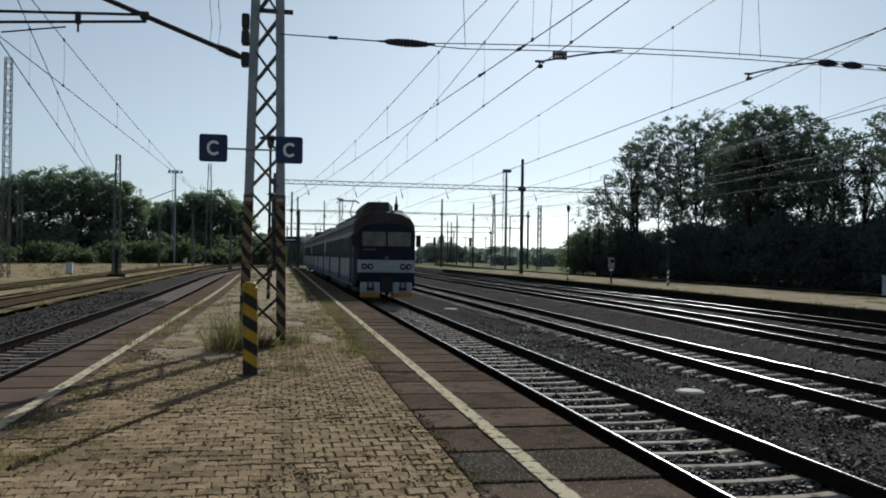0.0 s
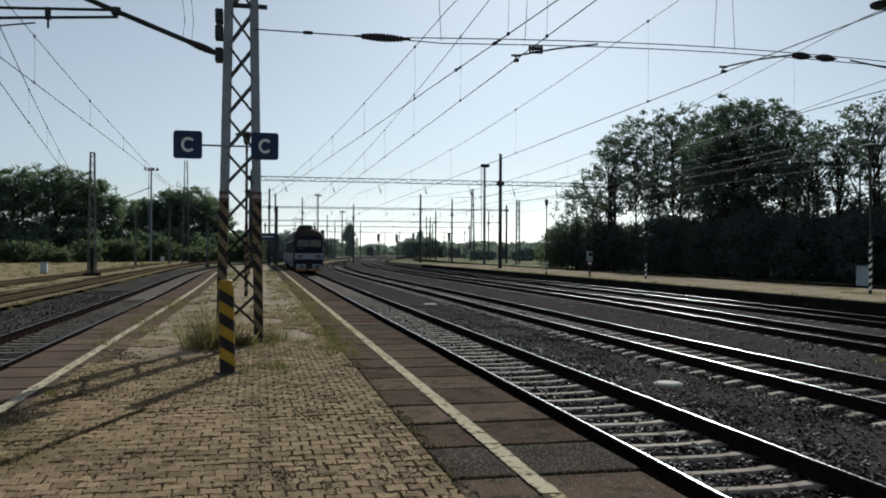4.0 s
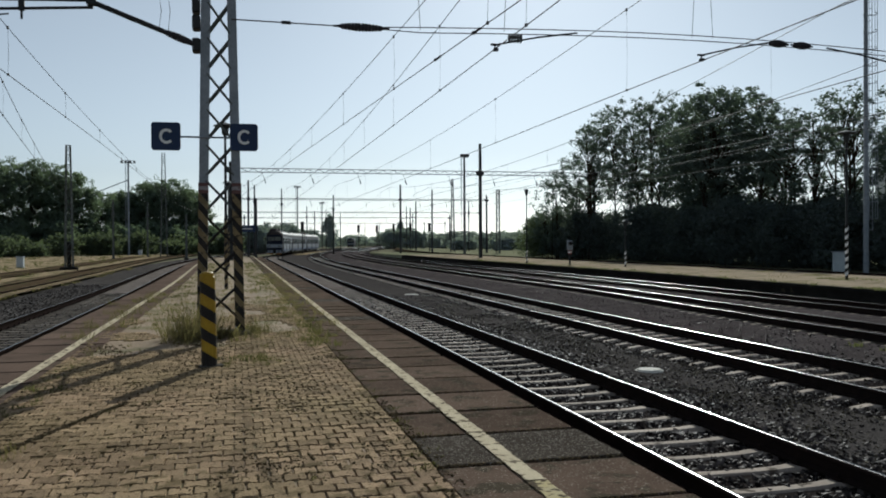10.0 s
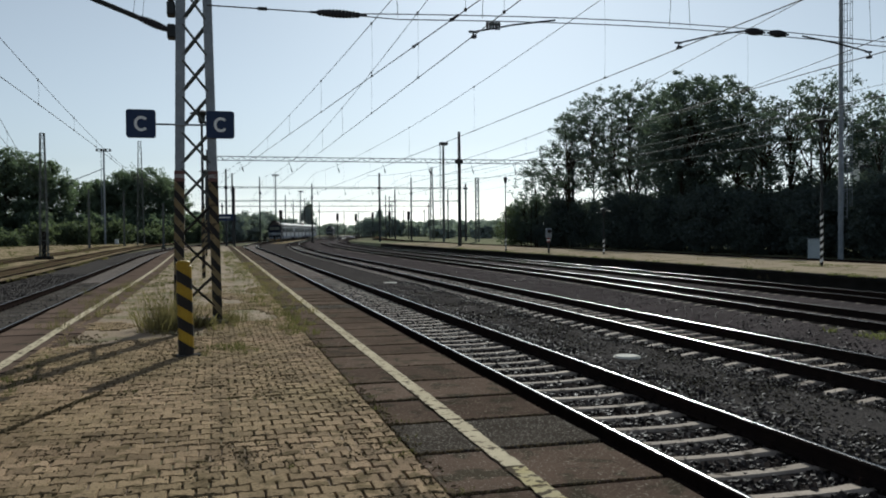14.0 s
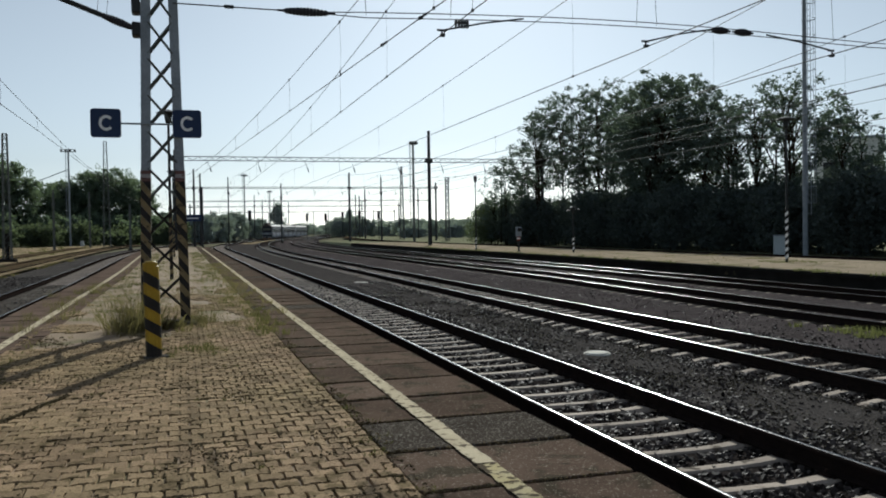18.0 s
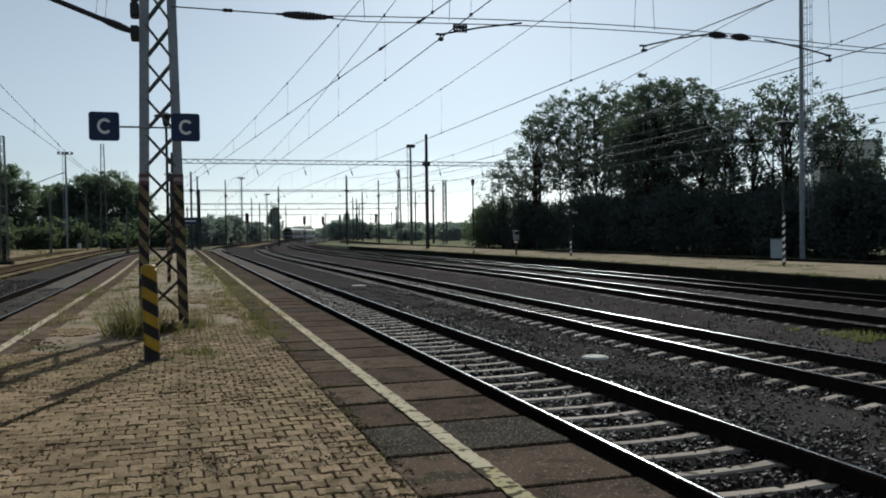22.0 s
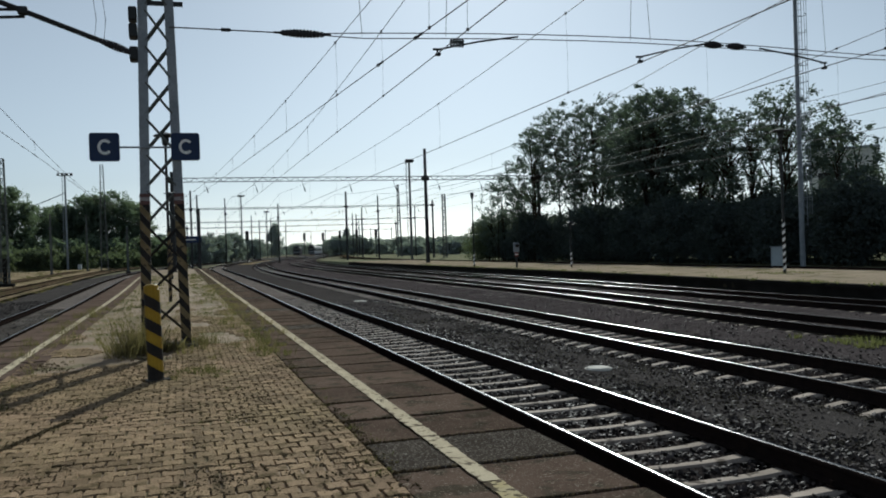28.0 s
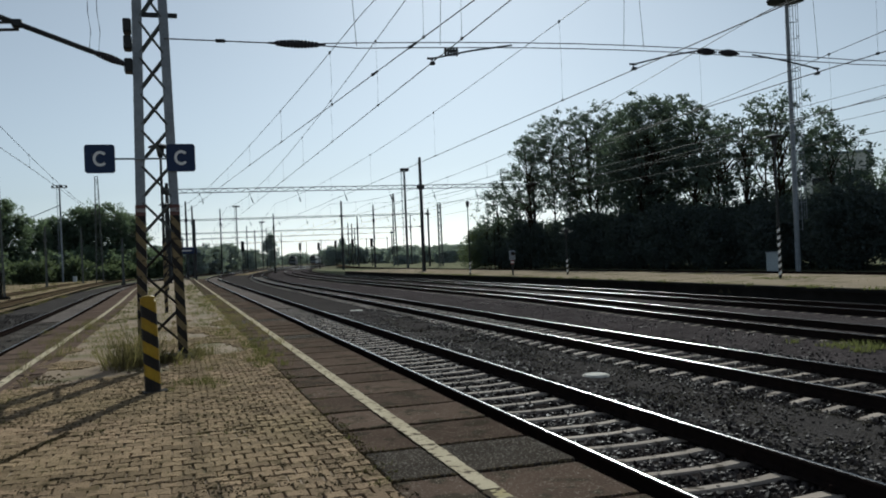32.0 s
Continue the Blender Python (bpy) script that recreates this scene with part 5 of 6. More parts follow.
# ---- vegetation ----
def leaf_cloud(rg, h, r, bare, n, size, clump=0.4, per=26, gaps=0.0, taper=0.0):
    """Leaves in small sprays through an uneven egg-shaped crown, with gaps where the noise is low; returns verts and faces."""
    want, hubs, seed = max(8, n // per), [], rg.uniform(0, 90)
    c0, c1 = h * (1 + bare) / 2, h * (1 - bare) / 2
    while len(hubs) < want:
        d = rg.normal(size=3)
        d /= np.linalg.norm(d)
        u = rg.uniform(0.02, 1.0) ** 0.36
        lump = 1.0 + 0.24 * noise.noise((d[0] * 1.9 + seed, d[1] * 1.9, d[2] * 2.6)) + 0.16 * noise.noise((d[0] * 5 + seed, d[1] * 5, d[2] * 6))
        up = math.copysign(abs(d[2]) ** 0.8, d[2])
        wide = 1.0 - taper * max(0.0, up * u)
        p = (d[0] * u * r * lump * wide, d[1] * u * r * lump * wide, c0 + up * u * c1 * min(lump, 1.06))
        if p[2] < 0.1 or noise.noise((p[0] * 0.62 + seed, p[1] * 0.62, p[2] * 0.62)) + 0.5 * noise.noise((p[0] * 1.7, p[1] * 1.7 + seed, p[2] * 1.7)) < gaps - (0.22 if u > 0.8 and d[2] > 0 else 0.0):
            continue
        hubs.append(p)
    hub = np.array(hubs)
    hr = clump * rg.uniform(0.55, 1.35, want)
    pick = rg.randint(0, want, n)
    p = hub[pick] + rg.normal(size=(n, 3)) * (hr[pick] * 0.55)[:, None] * np.array([1, 1, 0.7])
    a, b = rg.normal(size=(n, 3)), rg.normal(size=(n, 3))
    a[:, 2] *= 0.6
    a /= np.linalg.norm(a, axis=1, keepdims=True)
    b -= a * (a * b).sum(1, keepdims=True)
    b /= np.linalg.norm(b, axis=1, keepdims=True)
    c = np.cross(a, b)
    s = size * rg.uniform(0.6, 1.4, (n, 1))
    v = np.stack([p - a * s, p + b * s * 0.5 + c * s * 0.2, p + a * s, p - b * s * 0.5 + c * s * 0.2], 1).reshape(-1, 3)
    v[:, 2] = np.maximum(v[:, 2], 0.02)
    o = 4 * np.arange(n)[:, None]
    f = np.concatenate([o + [0, 1, 2], o + [0, 2, 3]])
    return v, f


def tree(x, y, z, h, r, seed, label, leaves=9000, size=0.14, bare=0.28, masses=16, trunk_r=0.2, name="tree", stems=1, leaf="leaf", clump=0.5, split=False, dome=0, gaps=-0.3, taper=0.0):
    rg = np.random.RandomState(seed)
    ob = empty(name, (x, y, z), label=label, category="tree" if name == "tree" else "shrub")
    cs, rs = [], []
    for k in range(masses):
        u = (k + 0.5) / masses
        zz = h * (bare + (0.97 - bare) * u)
        prof = math.sin(math.pi * min(1.0, (0.22 + 0.74 * u))) ** 0.8
        a = k * 2.4 + rg.uniform(-0.6, 0.6)
        d = r * prof * rg.uniform(0.25, 0.85)
        m = r * rg.uniform(0.30, 0.48) * (0.55 + 0.45 * prof)
        cs.append((d * math.cos(a), d * math.sin(a), min(zz, h - m * 0.75)))
        rs.append(m)
    if dome:
        # full rounded crown: masses through an egg-shaped body
        cs, rs = [], []
        c0, c1 = h * (1 + bare) / 2, h * (1 - bare) / 2
        for k in range(int(dome * 1.6)):
            d = rg.normal(size=3)
            d *= rg.uniform(0.05, 1.0) ** 0.4 / np.linalg.norm(d)
            d[2] = math.copysign(abs(d[2]) ** 0.75, d[2])
            m = r * rg.uniform(0.13, 0.26)
            cs.append((d[0] * (r - m * 0.7), d[1] * (r - m * 0.7), c0 + d[2] * (c1 - m * 0.7)))
            rs.append(m)
    roots = []
    for s in range(stems):
        ox, oy = rg.uniform(-0.3, 0.3) * r * (stems > 1), rg.uniform(-0.3, 0.3) * r * (stems > 1)
        bend_x, bend_y = rg.uniform(-0.25, 0.25) * r, rg.uniform(-0.25, 0.25) * r
        pts = [(ox + bend_x * (i / 5) ** 1.5 + rg.uniform(-0.06, 0.06), oy + bend_y * (i / 5) ** 1.5 + rg.uniform(-0.06, 0.06), h * 0.88 * i / 5 - (0.3 if i == 0 else 0)) for i in range(6)]
        roots.append(pts)
        part("trunk", tube(B(), pts, [trunk_r * (1 - 0.16 * i) for i in range(6)], 7), M["bark"], ob)
    joined = B()
    for q, (c, m) in enumerate(zip(cs, rs)):
        bm = B() if split else joined
        pts = roots[q % stems]
        z0 = min(max(0.12 * h, c[2] - m * 1.2 - 0.12 * h), 0.8 * h)
        u = z0 / (h * 0.88) * 5
        i = min(4, int(u))
        p0 = Vector(pts[i]).lerp(Vector(pts[i + 1]), u - i)
        mid = p0.lerp(Vector(c), 0.5) + Vector((0, 0, 0.04 * h))
        tube(bm, [p0, mid, c], [trunk_r * 0.42, trunk_r * 0.26, trunk_r * 0.12], 5)
        for _ in range(4):
            d = rg.normal(size=3)
            d /= np.linalg.norm(d)
            tube(bm, [c, (c[0] + d[0] * m * 0.95, c[1] + d[1] * m * 0.95, c[2] + abs(d[2]) * m * 0.7)], [trunk_r * 0.12, trunk_r * 0.05], 4)
        if split:
            part("limb", bm, M["bark"], ob)
    if split:
        joined.free()
    else:
        part("branchwork", joined, M["bark"], ob)
    v, f = leaf_cloud(rg, h, r, bare, leaves, size, clump, gaps=gaps, taper=taper)
    mesh_part("crown", arr_mesh("crown", v, f, M[leaf]), ob)
    return ob


T_DARK = "backlit feathery green tree with several stems behind the far platform"
for az, dist, h, r, seed, fill, bare, dome, gaps in (
    (22.0, 98, 11.0, 3.2, 18, 0.62, 0.08, 28, 0.16), (20.8, 101, 6.4, 2.6, 14, 1.7, 0.05, 22, -0.20), (23.6, 94, 14.9, 3.3, 1, 0.98, 0.27, 34, 0.08), (25.5, 92, 16.7, 3.9, 2, 0.98, 0.28, 40, 0.10), (27.5, 90, 16.9, 3.7, 3, 0.98, 0.30, 40, 0.10),
    (29.2, 86, 15.2, 2.8, 4, 1.10, 0.30, 32, 0.05), (31.5, 76.5, 15.2, 4.6, 6, 2.60, 0.24, 60, -0.14), (30.4, 79, 12.4, 2.8, 5, 1.10, 0.24, 30, 0.03), (34.2, 74, 12.8, 2.6, 7, 0.95, 0.30, 30, 0.10),
    (35.6, 68, 11.4, 2.5, 8, 0.75, 0.28, 26, 0.12), (37.4, 66, 12.2, 2.7, 9, 0.75, 0.28, 28, 0.12), (39.4, 63.4, 12.1, 2.7, 10, 0.80, 0.26, 28, 0.10),
    (42.2, 60.2, 9.1, 2.6, 11, 1.20, 0.10, 24, 0.00), (48.2, 59.4, 9.3, 3.2, 12, 1.80, 0.10, 28, -0.10), (51.0, 58.8, 8.7, 3.3, 13, 1.80, 0.10, 26, -0.10), (21.4, 102, 5.4, 2.4, 15, 1.6, 0.05, 16, -0.20), (54.5, 58, 8.5, 3.4, 16, 1.70, 0.08, 24, -0.10),
):
    count = int(fill * 2.2 * r * h * (1 - bare) * 0.8 / 0.0078)
    tree(dist * math.sin(radians(az)), dist * math.cos(radians(az)), -0.3, h, r * 1.1, seed, T_DARK, count, 0.125, bare=bare, masses=22, trunk_r=0.12, stems=3, clump=0.40, split=True, dome=dome, gaps=gaps)
tree(35.0, 92.0, -0.3, 10.6, 2.7, 17, "half bare tree with thin pale twigs", 1100, 0.12, bare=0.2, masses=12, trunk_r=0.07, stems=3, split=True)
rs_ = random.Random(77)
for k in range(24):
    y = 28 + k * 3.1
    far_ = y > 84
    tree(37.2 + rs_.uniform(0, 2.0) - (1.2 if far_ else 0), y, -0.3, rs_.uniform(4.0, 5.4) * (1.0 if not far_ else 0.95), rs_.uniform(2.3, 3.0), 100 + k, "dense shrub with painted shade under the trees behind the far platform", 9500, 0.115, leaf="leaf_shade", bare=0.0, masses=12, trunk_r=0.06, name="shrub", stems=2, clump=0.55)
for k in range(16):
    y = 30 + k * 5.0
    tree(43.5 + rs_.uniform(0, 2.0), y, -0.3, rs_.uniform(4.6, 6.0), rs_.uniform(3.0, 3.8), 150 + k, "dense shrub with painted shade behind the row of trees", 4200, 0.22, leaf="leaf_shade", bare=0.0, masses=12, trunk_r=0.06, name="shrub", stems=2, clump=0.7)
for k, y in enumerate((97, 101)):
    tree(35.0 + k * 0.6, y, -0.3, 5.2 - 0.6 * k, 1.9, 180 + k, "low green shrub at the end of the tree row", 5200, 0.11, bare=0.0, masses=9, trunk_r=0.05, name="shrub", stems=2, leaf="leaf_margin", taper=0.4)

T_LEFT = "broad dark green tree beyond the yard"
for k, (x, y, h, r) in enumerate(((-46.3, 161, 15.2, 5.4), (-42.3, 166, 16.9, 5.8), (-38.0, 170, 18.0, 5.8), (-33.8, 174, 17.2, 5.0), (-30.4, 179, 15.8, 4.4), (-27.0, 188, 12.6, 3.8), (-23.4, 196, 13.4, 4.2), (-18.2, 196, 16.2, 5.2), (-13.8, 199, 16.3, 5.4), (-9.8, 204, 14.2, 4.4), (-54.0, 163, 15.9, 6.0), (-62, 160, 15, 6))):
    tree(x, y, -0.5, h, r, 31 + k, T_LEFT, (17000 if k < 5 else 22000) if k != 5 else 10000, 0.22, bare=0.0, masses=22, trunk_r=0.2, stems=2, clump=0.65, leaf="leaf_yard", dome=38, gaps=0.06 if k < 5 else -0.25)
for k in range(20):
    tree(-66 + k * 3.2 + rs_.uniform(-1, 1), 160 + rs_.uniform(-3, 3) + max(0, k - 8) * 3.6, -0.5, rs_.uniform(4.5, 7.0), rs_.uniform(2.8, 3.8), 250 + k, "dense dark green shrub under the trees beyond the yard", 3600, 0.32, bare=0.0, masses=12, trunk_r=0.08, name="shrub", leaf="leaf_yard", clump=0.8)
for k in range(22):
    tree(-66 + k * 3.1 + rs_.uniform(-1, 1), 142 + rs_.uniform(-4, 6) + max(0, k - 8) * 3.2, -0.5, rs_.uniform(2.4, 4.6), rs_.uniform(2.2, 3.2), 200 + k, "rough green shrub at the yard's margin", 2000, 0.26, bare=0.0, masses=9, trunk_r=0.06, name="shrub", leaf="leaf_margin", clump=0.7)
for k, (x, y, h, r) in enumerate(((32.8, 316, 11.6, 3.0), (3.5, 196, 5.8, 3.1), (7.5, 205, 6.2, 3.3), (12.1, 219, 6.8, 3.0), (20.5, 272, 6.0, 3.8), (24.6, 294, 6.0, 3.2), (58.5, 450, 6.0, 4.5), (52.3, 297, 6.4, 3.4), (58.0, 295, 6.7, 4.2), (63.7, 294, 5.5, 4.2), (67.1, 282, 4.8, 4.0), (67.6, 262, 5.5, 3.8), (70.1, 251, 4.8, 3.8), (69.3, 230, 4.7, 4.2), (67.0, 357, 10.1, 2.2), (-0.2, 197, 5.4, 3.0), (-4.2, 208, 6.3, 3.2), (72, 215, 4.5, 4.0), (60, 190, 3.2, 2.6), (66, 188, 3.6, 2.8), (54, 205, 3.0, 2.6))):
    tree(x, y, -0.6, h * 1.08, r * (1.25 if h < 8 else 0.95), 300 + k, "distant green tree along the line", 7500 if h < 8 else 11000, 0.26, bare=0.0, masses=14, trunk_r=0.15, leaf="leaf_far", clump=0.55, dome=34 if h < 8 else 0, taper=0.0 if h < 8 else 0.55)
for k in range(26):
    az = radians(-16 + k * 2.1)
    d = 560 + 40 * math.sin(k * 2.3)
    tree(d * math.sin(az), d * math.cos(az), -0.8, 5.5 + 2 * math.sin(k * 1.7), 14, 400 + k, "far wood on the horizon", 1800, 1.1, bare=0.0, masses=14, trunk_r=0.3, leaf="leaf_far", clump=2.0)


def tufts(name, spots, seed, label, blade=0.35, material="grass", per=40, spread=0.12, width=0.003, bow=(0.05, 0.6)):
    """Blades of grass in clumps; one mesh."""
    rg = np.random.RandomState(seed)
    v, f = [], []
    for x, y, z, s in spots:
        for _ in range(max(4, int(per * s))):
            a, d = rg.uniform(0, 6.28), rg.uniform(0, spread * s) 
            px, py = x + d * math.cos(a), y + d * math.sin(a)
            h, b, lean = blade * s * rg.uniform(0.35, 1.1), rg.uniform(0, 6.28), rg.uniform(*bow)
            w = width * rg.uniform(0.7, 1.6)
            lx, ly = lean * h * math.cos(a), lean * h * math.sin(a)
            o = len(v)
            cb, sb = w * math.cos(b), w * math.sin(b)
            v += [(px - cb, py - sb, z), (px + cb, py + sb, z), (px + lx * 0.4 + cb * 0.8, py + ly * 0.4 + sb * 0.8, z + h * 0.6), (px + lx * 0.4 - cb * 0.8, py + ly * 0.4 - sb * 0.8, z + h * 0.6), (px + lx, py + ly, z + h)]
            f += [(o, o + 1, o + 2, o + 3), (o + 3, o + 2, o + 4)]
    return tagged(new(name, arr_mesh(name, v, f, M[material])), label, "grass", kind="stuff")


rg_ = random.Random(3)
tufts("tall_grass", [(-0.84 + rg_.gauss(0, 0.15), 15.3 + rg_.gauss(0, 0.35), -0.02, rg_.uniform(0.5, 1.0)) for _ in range(20)], 1, "tall wild grass round the lattice mast's foot", 0.95, "bush_grass", per=24, spread=0.30, width=0.0034, bow=(0.15, 0.95))
tufts("tall_grass", [(-0.62 + rg_.gauss(0, 0.32), 15.5 + rg_.gauss(0, 0.3), -0.02, rg_.uniform(0.3, 0.8)) for _ in range(26)], 15, "low grey-green weeds round the lattice mast's foot", 0.42, "bush_grass", per=44, spread=0.32, width=0.009, bow=(0.2, 1.1))
tufts("tall_grass", [(0.25 + rg_.gauss(0, 0.25), 15.9 + rg_.gauss(0, 0.4), -0.02, rg_.uniform(0.4, 0.9)) for _ in range(20)], 2, "wild grass beside the lattice mast's foot", 0.32, "tall_grass", per=50, spread=0.28, width=0.003)
tufts("weeds", [(rg_.uniform(PAVE_R - 0.12, PAVE_R + 0.16), rg_.uniform(4, 34), -0.01, rg_.uniform(0.25, 0.7)) for _ in range(190)], 4, "low weeds in the joint between pavers and slabs", 0.07, "weed", per=24, spread=0.14, width=0.002)
tufts("weeds", [(rg_.uniform(1.0, 1.9), rg_.uniform(14, 46), -0.01, rg_.uniform(0.3, 0.9)) for _ in range(260)], 5, "dry weeds over the slabs' inner edge", 0.15, "grass", per=24, spread=0.2)
tufts("weeds", [(rg_.uniform(-2.5, 1.0), rg_.uniform(13, 70), -0.02, rg_.uniform(0.3, 0.9)) for _ in range(420)], 6, "sparse dry grass on the platform's middle", 0.16, "grass", per=22, spread=0.25)
tufts("weeds", [(rg_.uniform(-2.6, 0.6), rg_.uniform(4.5, 13), -0.01, rg_.uniform(0.15, 0.45)) for _ in range(120)], 7, "moss and small weeds in the paver joints", 0.09, "weed", per=22, spread=0.14)
tufts("weeds", [(0.12 + rg_.gauss(0, 0.25), 12.3 + rg_.gauss(0, 0.3), -0.01, rg_.uniform(0.3, 0.8)) for _ in range(18)], 8, "patch of weeds on the pavers", 0.16, "weed", per=44, spread=0.18)
tufts("weeds", [(1.3 + rg_.gauss(0, 0.18), 15.5 + rg_.gauss(0, 1.2), -0.01, rg_.uniform(0.3, 0.9)) for _ in range(24)], 20, "weeds over the slabs' inner edge", 0.2, "weed", per=36, spread=0.2, width=0.004)
tufts("weeds", [(12.9 + rg_.gauss(0, 0.35), 13.6 + rg_.gauss(0, 0.6), BED_Z, rg_.uniform(0.4, 1.0)) for _ in range(30)], 9, "yellow-green weeds growing in the ballast", 0.20, "weed_light", per=60, spread=0.26, width=0.008)
tufts("weeds", [(rg_.uniform(-9.5, -8.4), rg_.uniform(22, 80), -0.46, rg_.uniform(0.3, 0.8)) for _ in range(110)], 10, "dry weeds along the disused siding", 0.2, "tall_grass", per=22, spread=0.35, width=0.012)
tufts("weeds", [(rg_.uniform(-45, -12.5), rg_.uniform(45, 150), -0.38, rg_.uniform(0.5, 1.3)) for _ in range(220)], 12, "rough grass on the old platform", 0.3, "weed", per=14, spread=0.5, width=0.02)
tufts("weeds", [(far_edge(y) + rg_.uniform(0.1, 7.5), y, -0.01, rg_.uniform(0.4, 1.2)) for y in [rg_.uniform(20, 100) for _ in range(90)]], 13, "dry grass on the far platform", 0.12, "grass", per=16, spread=0.5, width=0.006)


tufts("weeds", [(-2.2 + rg_.gauss(0, 0.10) - 0.02 * rg_.random(), rg_.uniform(7.5, 14), -0.01, rg_.uniform(0.25, 0.8)) for _ in range(46)], 16, "green and dry weeds along the pavers' edge", 0.13, "weed", per=34, spread=0.16, width=0.0028)
tufts("weeds", [(-2.05 + rg_.gauss(0, 0.2), 7.2 + rg_.gauss(0, 0.25), -0.01, rg_.uniform(0.3, 0.9)) for _ in range(16)], 17, "dry weeds spreading over broken pavers", 0.12, "grass", per=34, spread=0.18, width=0.0025)
tufts("weeds", [(rg_.gauss(-2.55, 0.25), rg_.uniform(15, 30), -0.02, rg_.uniform(0.4, 1.0)) for _ in range(60)], 18, "taller weeds along the safety line", 0.24, "tall_grass", per=36, spread=0.22, width=0.003)


tufts("weeds", [(rg_.choice((rg_.uniform(-2.3, -1.0), rg_.uniform(0.5, 1.6))), rg_.uniform(18, 75), -0.02, rg_.uniform(0.4, 1.0)) for _ in range(420)], 19, "green weeds spreading over the platform", 0.13, "weed", per=30, spread=0.3, width=0.005)


tufts("weeds", [(far_edge(y) + rg_.uniform(-0.06, 0.4), y, 0.0, rg_.uniform(0.3, 1.0)) for y in [rg_.uniform(16, 75) for _ in range(130)]], 21, "dry tufts along the far platform's edge", 0.16, "weed_light", per=26, spread=0.3, width=0.008)
tufts("weeds", [(24.4 + rg_.gauss(0, 0.6), 30.3 + rg_.gauss(0, 0.8), 0.0, rg_.uniform(0.3, 0.9)) for _ in range(24)], 22, "green weeds round a platform lamp's foot", 0.12, "weed_light", per=26, spread=0.3, width=0.008)


# ---- buildings ----
def block_building(x, y, w, d, h, label, rz=0.0):
    ob = empty("warehouse", (x, y, -0.6), rz, label=label, category="building")
    bm = B()
    box(bm, -w / 2, w / 2, -d / 2, d / 2, 0, h)
    part("wall", bm, M["pale_wall"], ob)
    bm = B()
    box(bm, -w / 2 - 0.25, w / 2 + 0.25, -d / 2 - 0.25, d / 2 + 0.25, h, h + 0.35)
    part("roof", bm, M["steel"], ob)
    for k in range(int(w / 4)):
        wx = -w / 2 + 2 + 4 * k
        win = part("window", box(B(), wx - 0.9, wx + 0.9, -d / 2 - 0.06, -d / 2 + 0.02, h * 0.55, h * 0.78), M["dark_steel"], ob)
        part("sill", box(B(), wx - 1.0, wx + 1.0, -d / 2 - 0.12, -d / 2, h * 0.55 - 0.1, h * 0.55), M["concrete"], win)
    return ob


plant = block_building(86.9, 95.9, 8.2, 12.0, 13.1, "plain pale grey block with a flat railed roof behind the trees", -43)
for x in np.linspace(-4.0, 4.0, 7):
    part("railing_post", rod(B(), (x, -5.9, 13.4), (x, -5.9, 14.5), 0.03, sides=4), M["steel"], plant)
part("handrail", rod(B(), (-4.0, -5.9, 14.5), (4.0, -5.9, 14.5), 0.03, sides=4), M["steel"], plant)


# ---- trains ----
M["t_dark"] = surf("dark blue-black coach paint", (0.018, 0.021, 0.034), (0.022, 0.026, 0.040), 1.0, 0.6, fine=20, bump=0.03, spec=0.03)
M["t_blue"] = surf("blue coach paint", (0.035, 0.065, 0.15), (0.045, 0.075, 0.16), 1.0, 0.45, fine=20, bump=0.03, spec=0.1)
M["t_grey"] = surf("light grey coach paint", (0.36, 0.385, 0.41), (0.26, 0.28, 0.30), 0.8, 0.6, fine=20, bump=0.03, spec=0.03)
# roof grey is raised to carry the sky's reflection
M["t_roof"] = surf("dusty roof with painted sky reflection", (0.115, 0.115, 0.122), (0.085, 0.085, 0.090), 0.7, 0.6, fine=12, spec=0.06)
# pale colour stands in for the cab interior and the glass's reflection
M["t_glass"] = surf("windscreen with painted reflection", (0.180, 0.182, 0.155), (0.125, 0.128, 0.110), 1.0, 0.15, fine=5, bump=0.0, spec=0.06)
M["t_side"] = surf("dark side window", (0.022, 0.030, 0.042), (0.034, 0.044, 0.058), 1.0, 0.2, fine=5, bump=0.0, spec=0.1)
M["t_cab_roof"] = surf("dusty brown roof front", (0.066, 0.055, 0.050), (0.046, 0.039, 0.036), 0.7, 0.7, fine=12, spec=0.02)
M["t_orange"] = surf("worn orange plough paint", (0.42, 0.20, 0.06), (0.34, 0.16, 0.05), 3.0, 0.6)
M["t_lamp"] = surf("dull lamp glass", (0.45, 0.45, 0.42), (0.38, 0.38, 0.36), 3.0, 0.12)

COACH_PROF = [(-1.41, 0.62), (-1.41, 3.05), (-1.36, 3.42), (-1.16, 3.68), (-0.8, 3.88), (-0.3, 3.96), (0.3, 3.96), (0.8, 3.88), (1.16, 3.68), (1.36, 3.42), (1.41, 3.05), (1.41, 0.62)]


def loft(bm, secs):
    rings = [[bm.verts.new(p) for p in s] for s in secs]
    for a, b in zip(rings, rings[1:]):
        for k in range(len(a)):
            j = (k + 1) % len(a)
            bm.faces.new((a[k], a[j], b[j], b[k]))
    bm.faces.new(rings[0][::-1])
    bm.faces.new(rings[-1])
    return bm


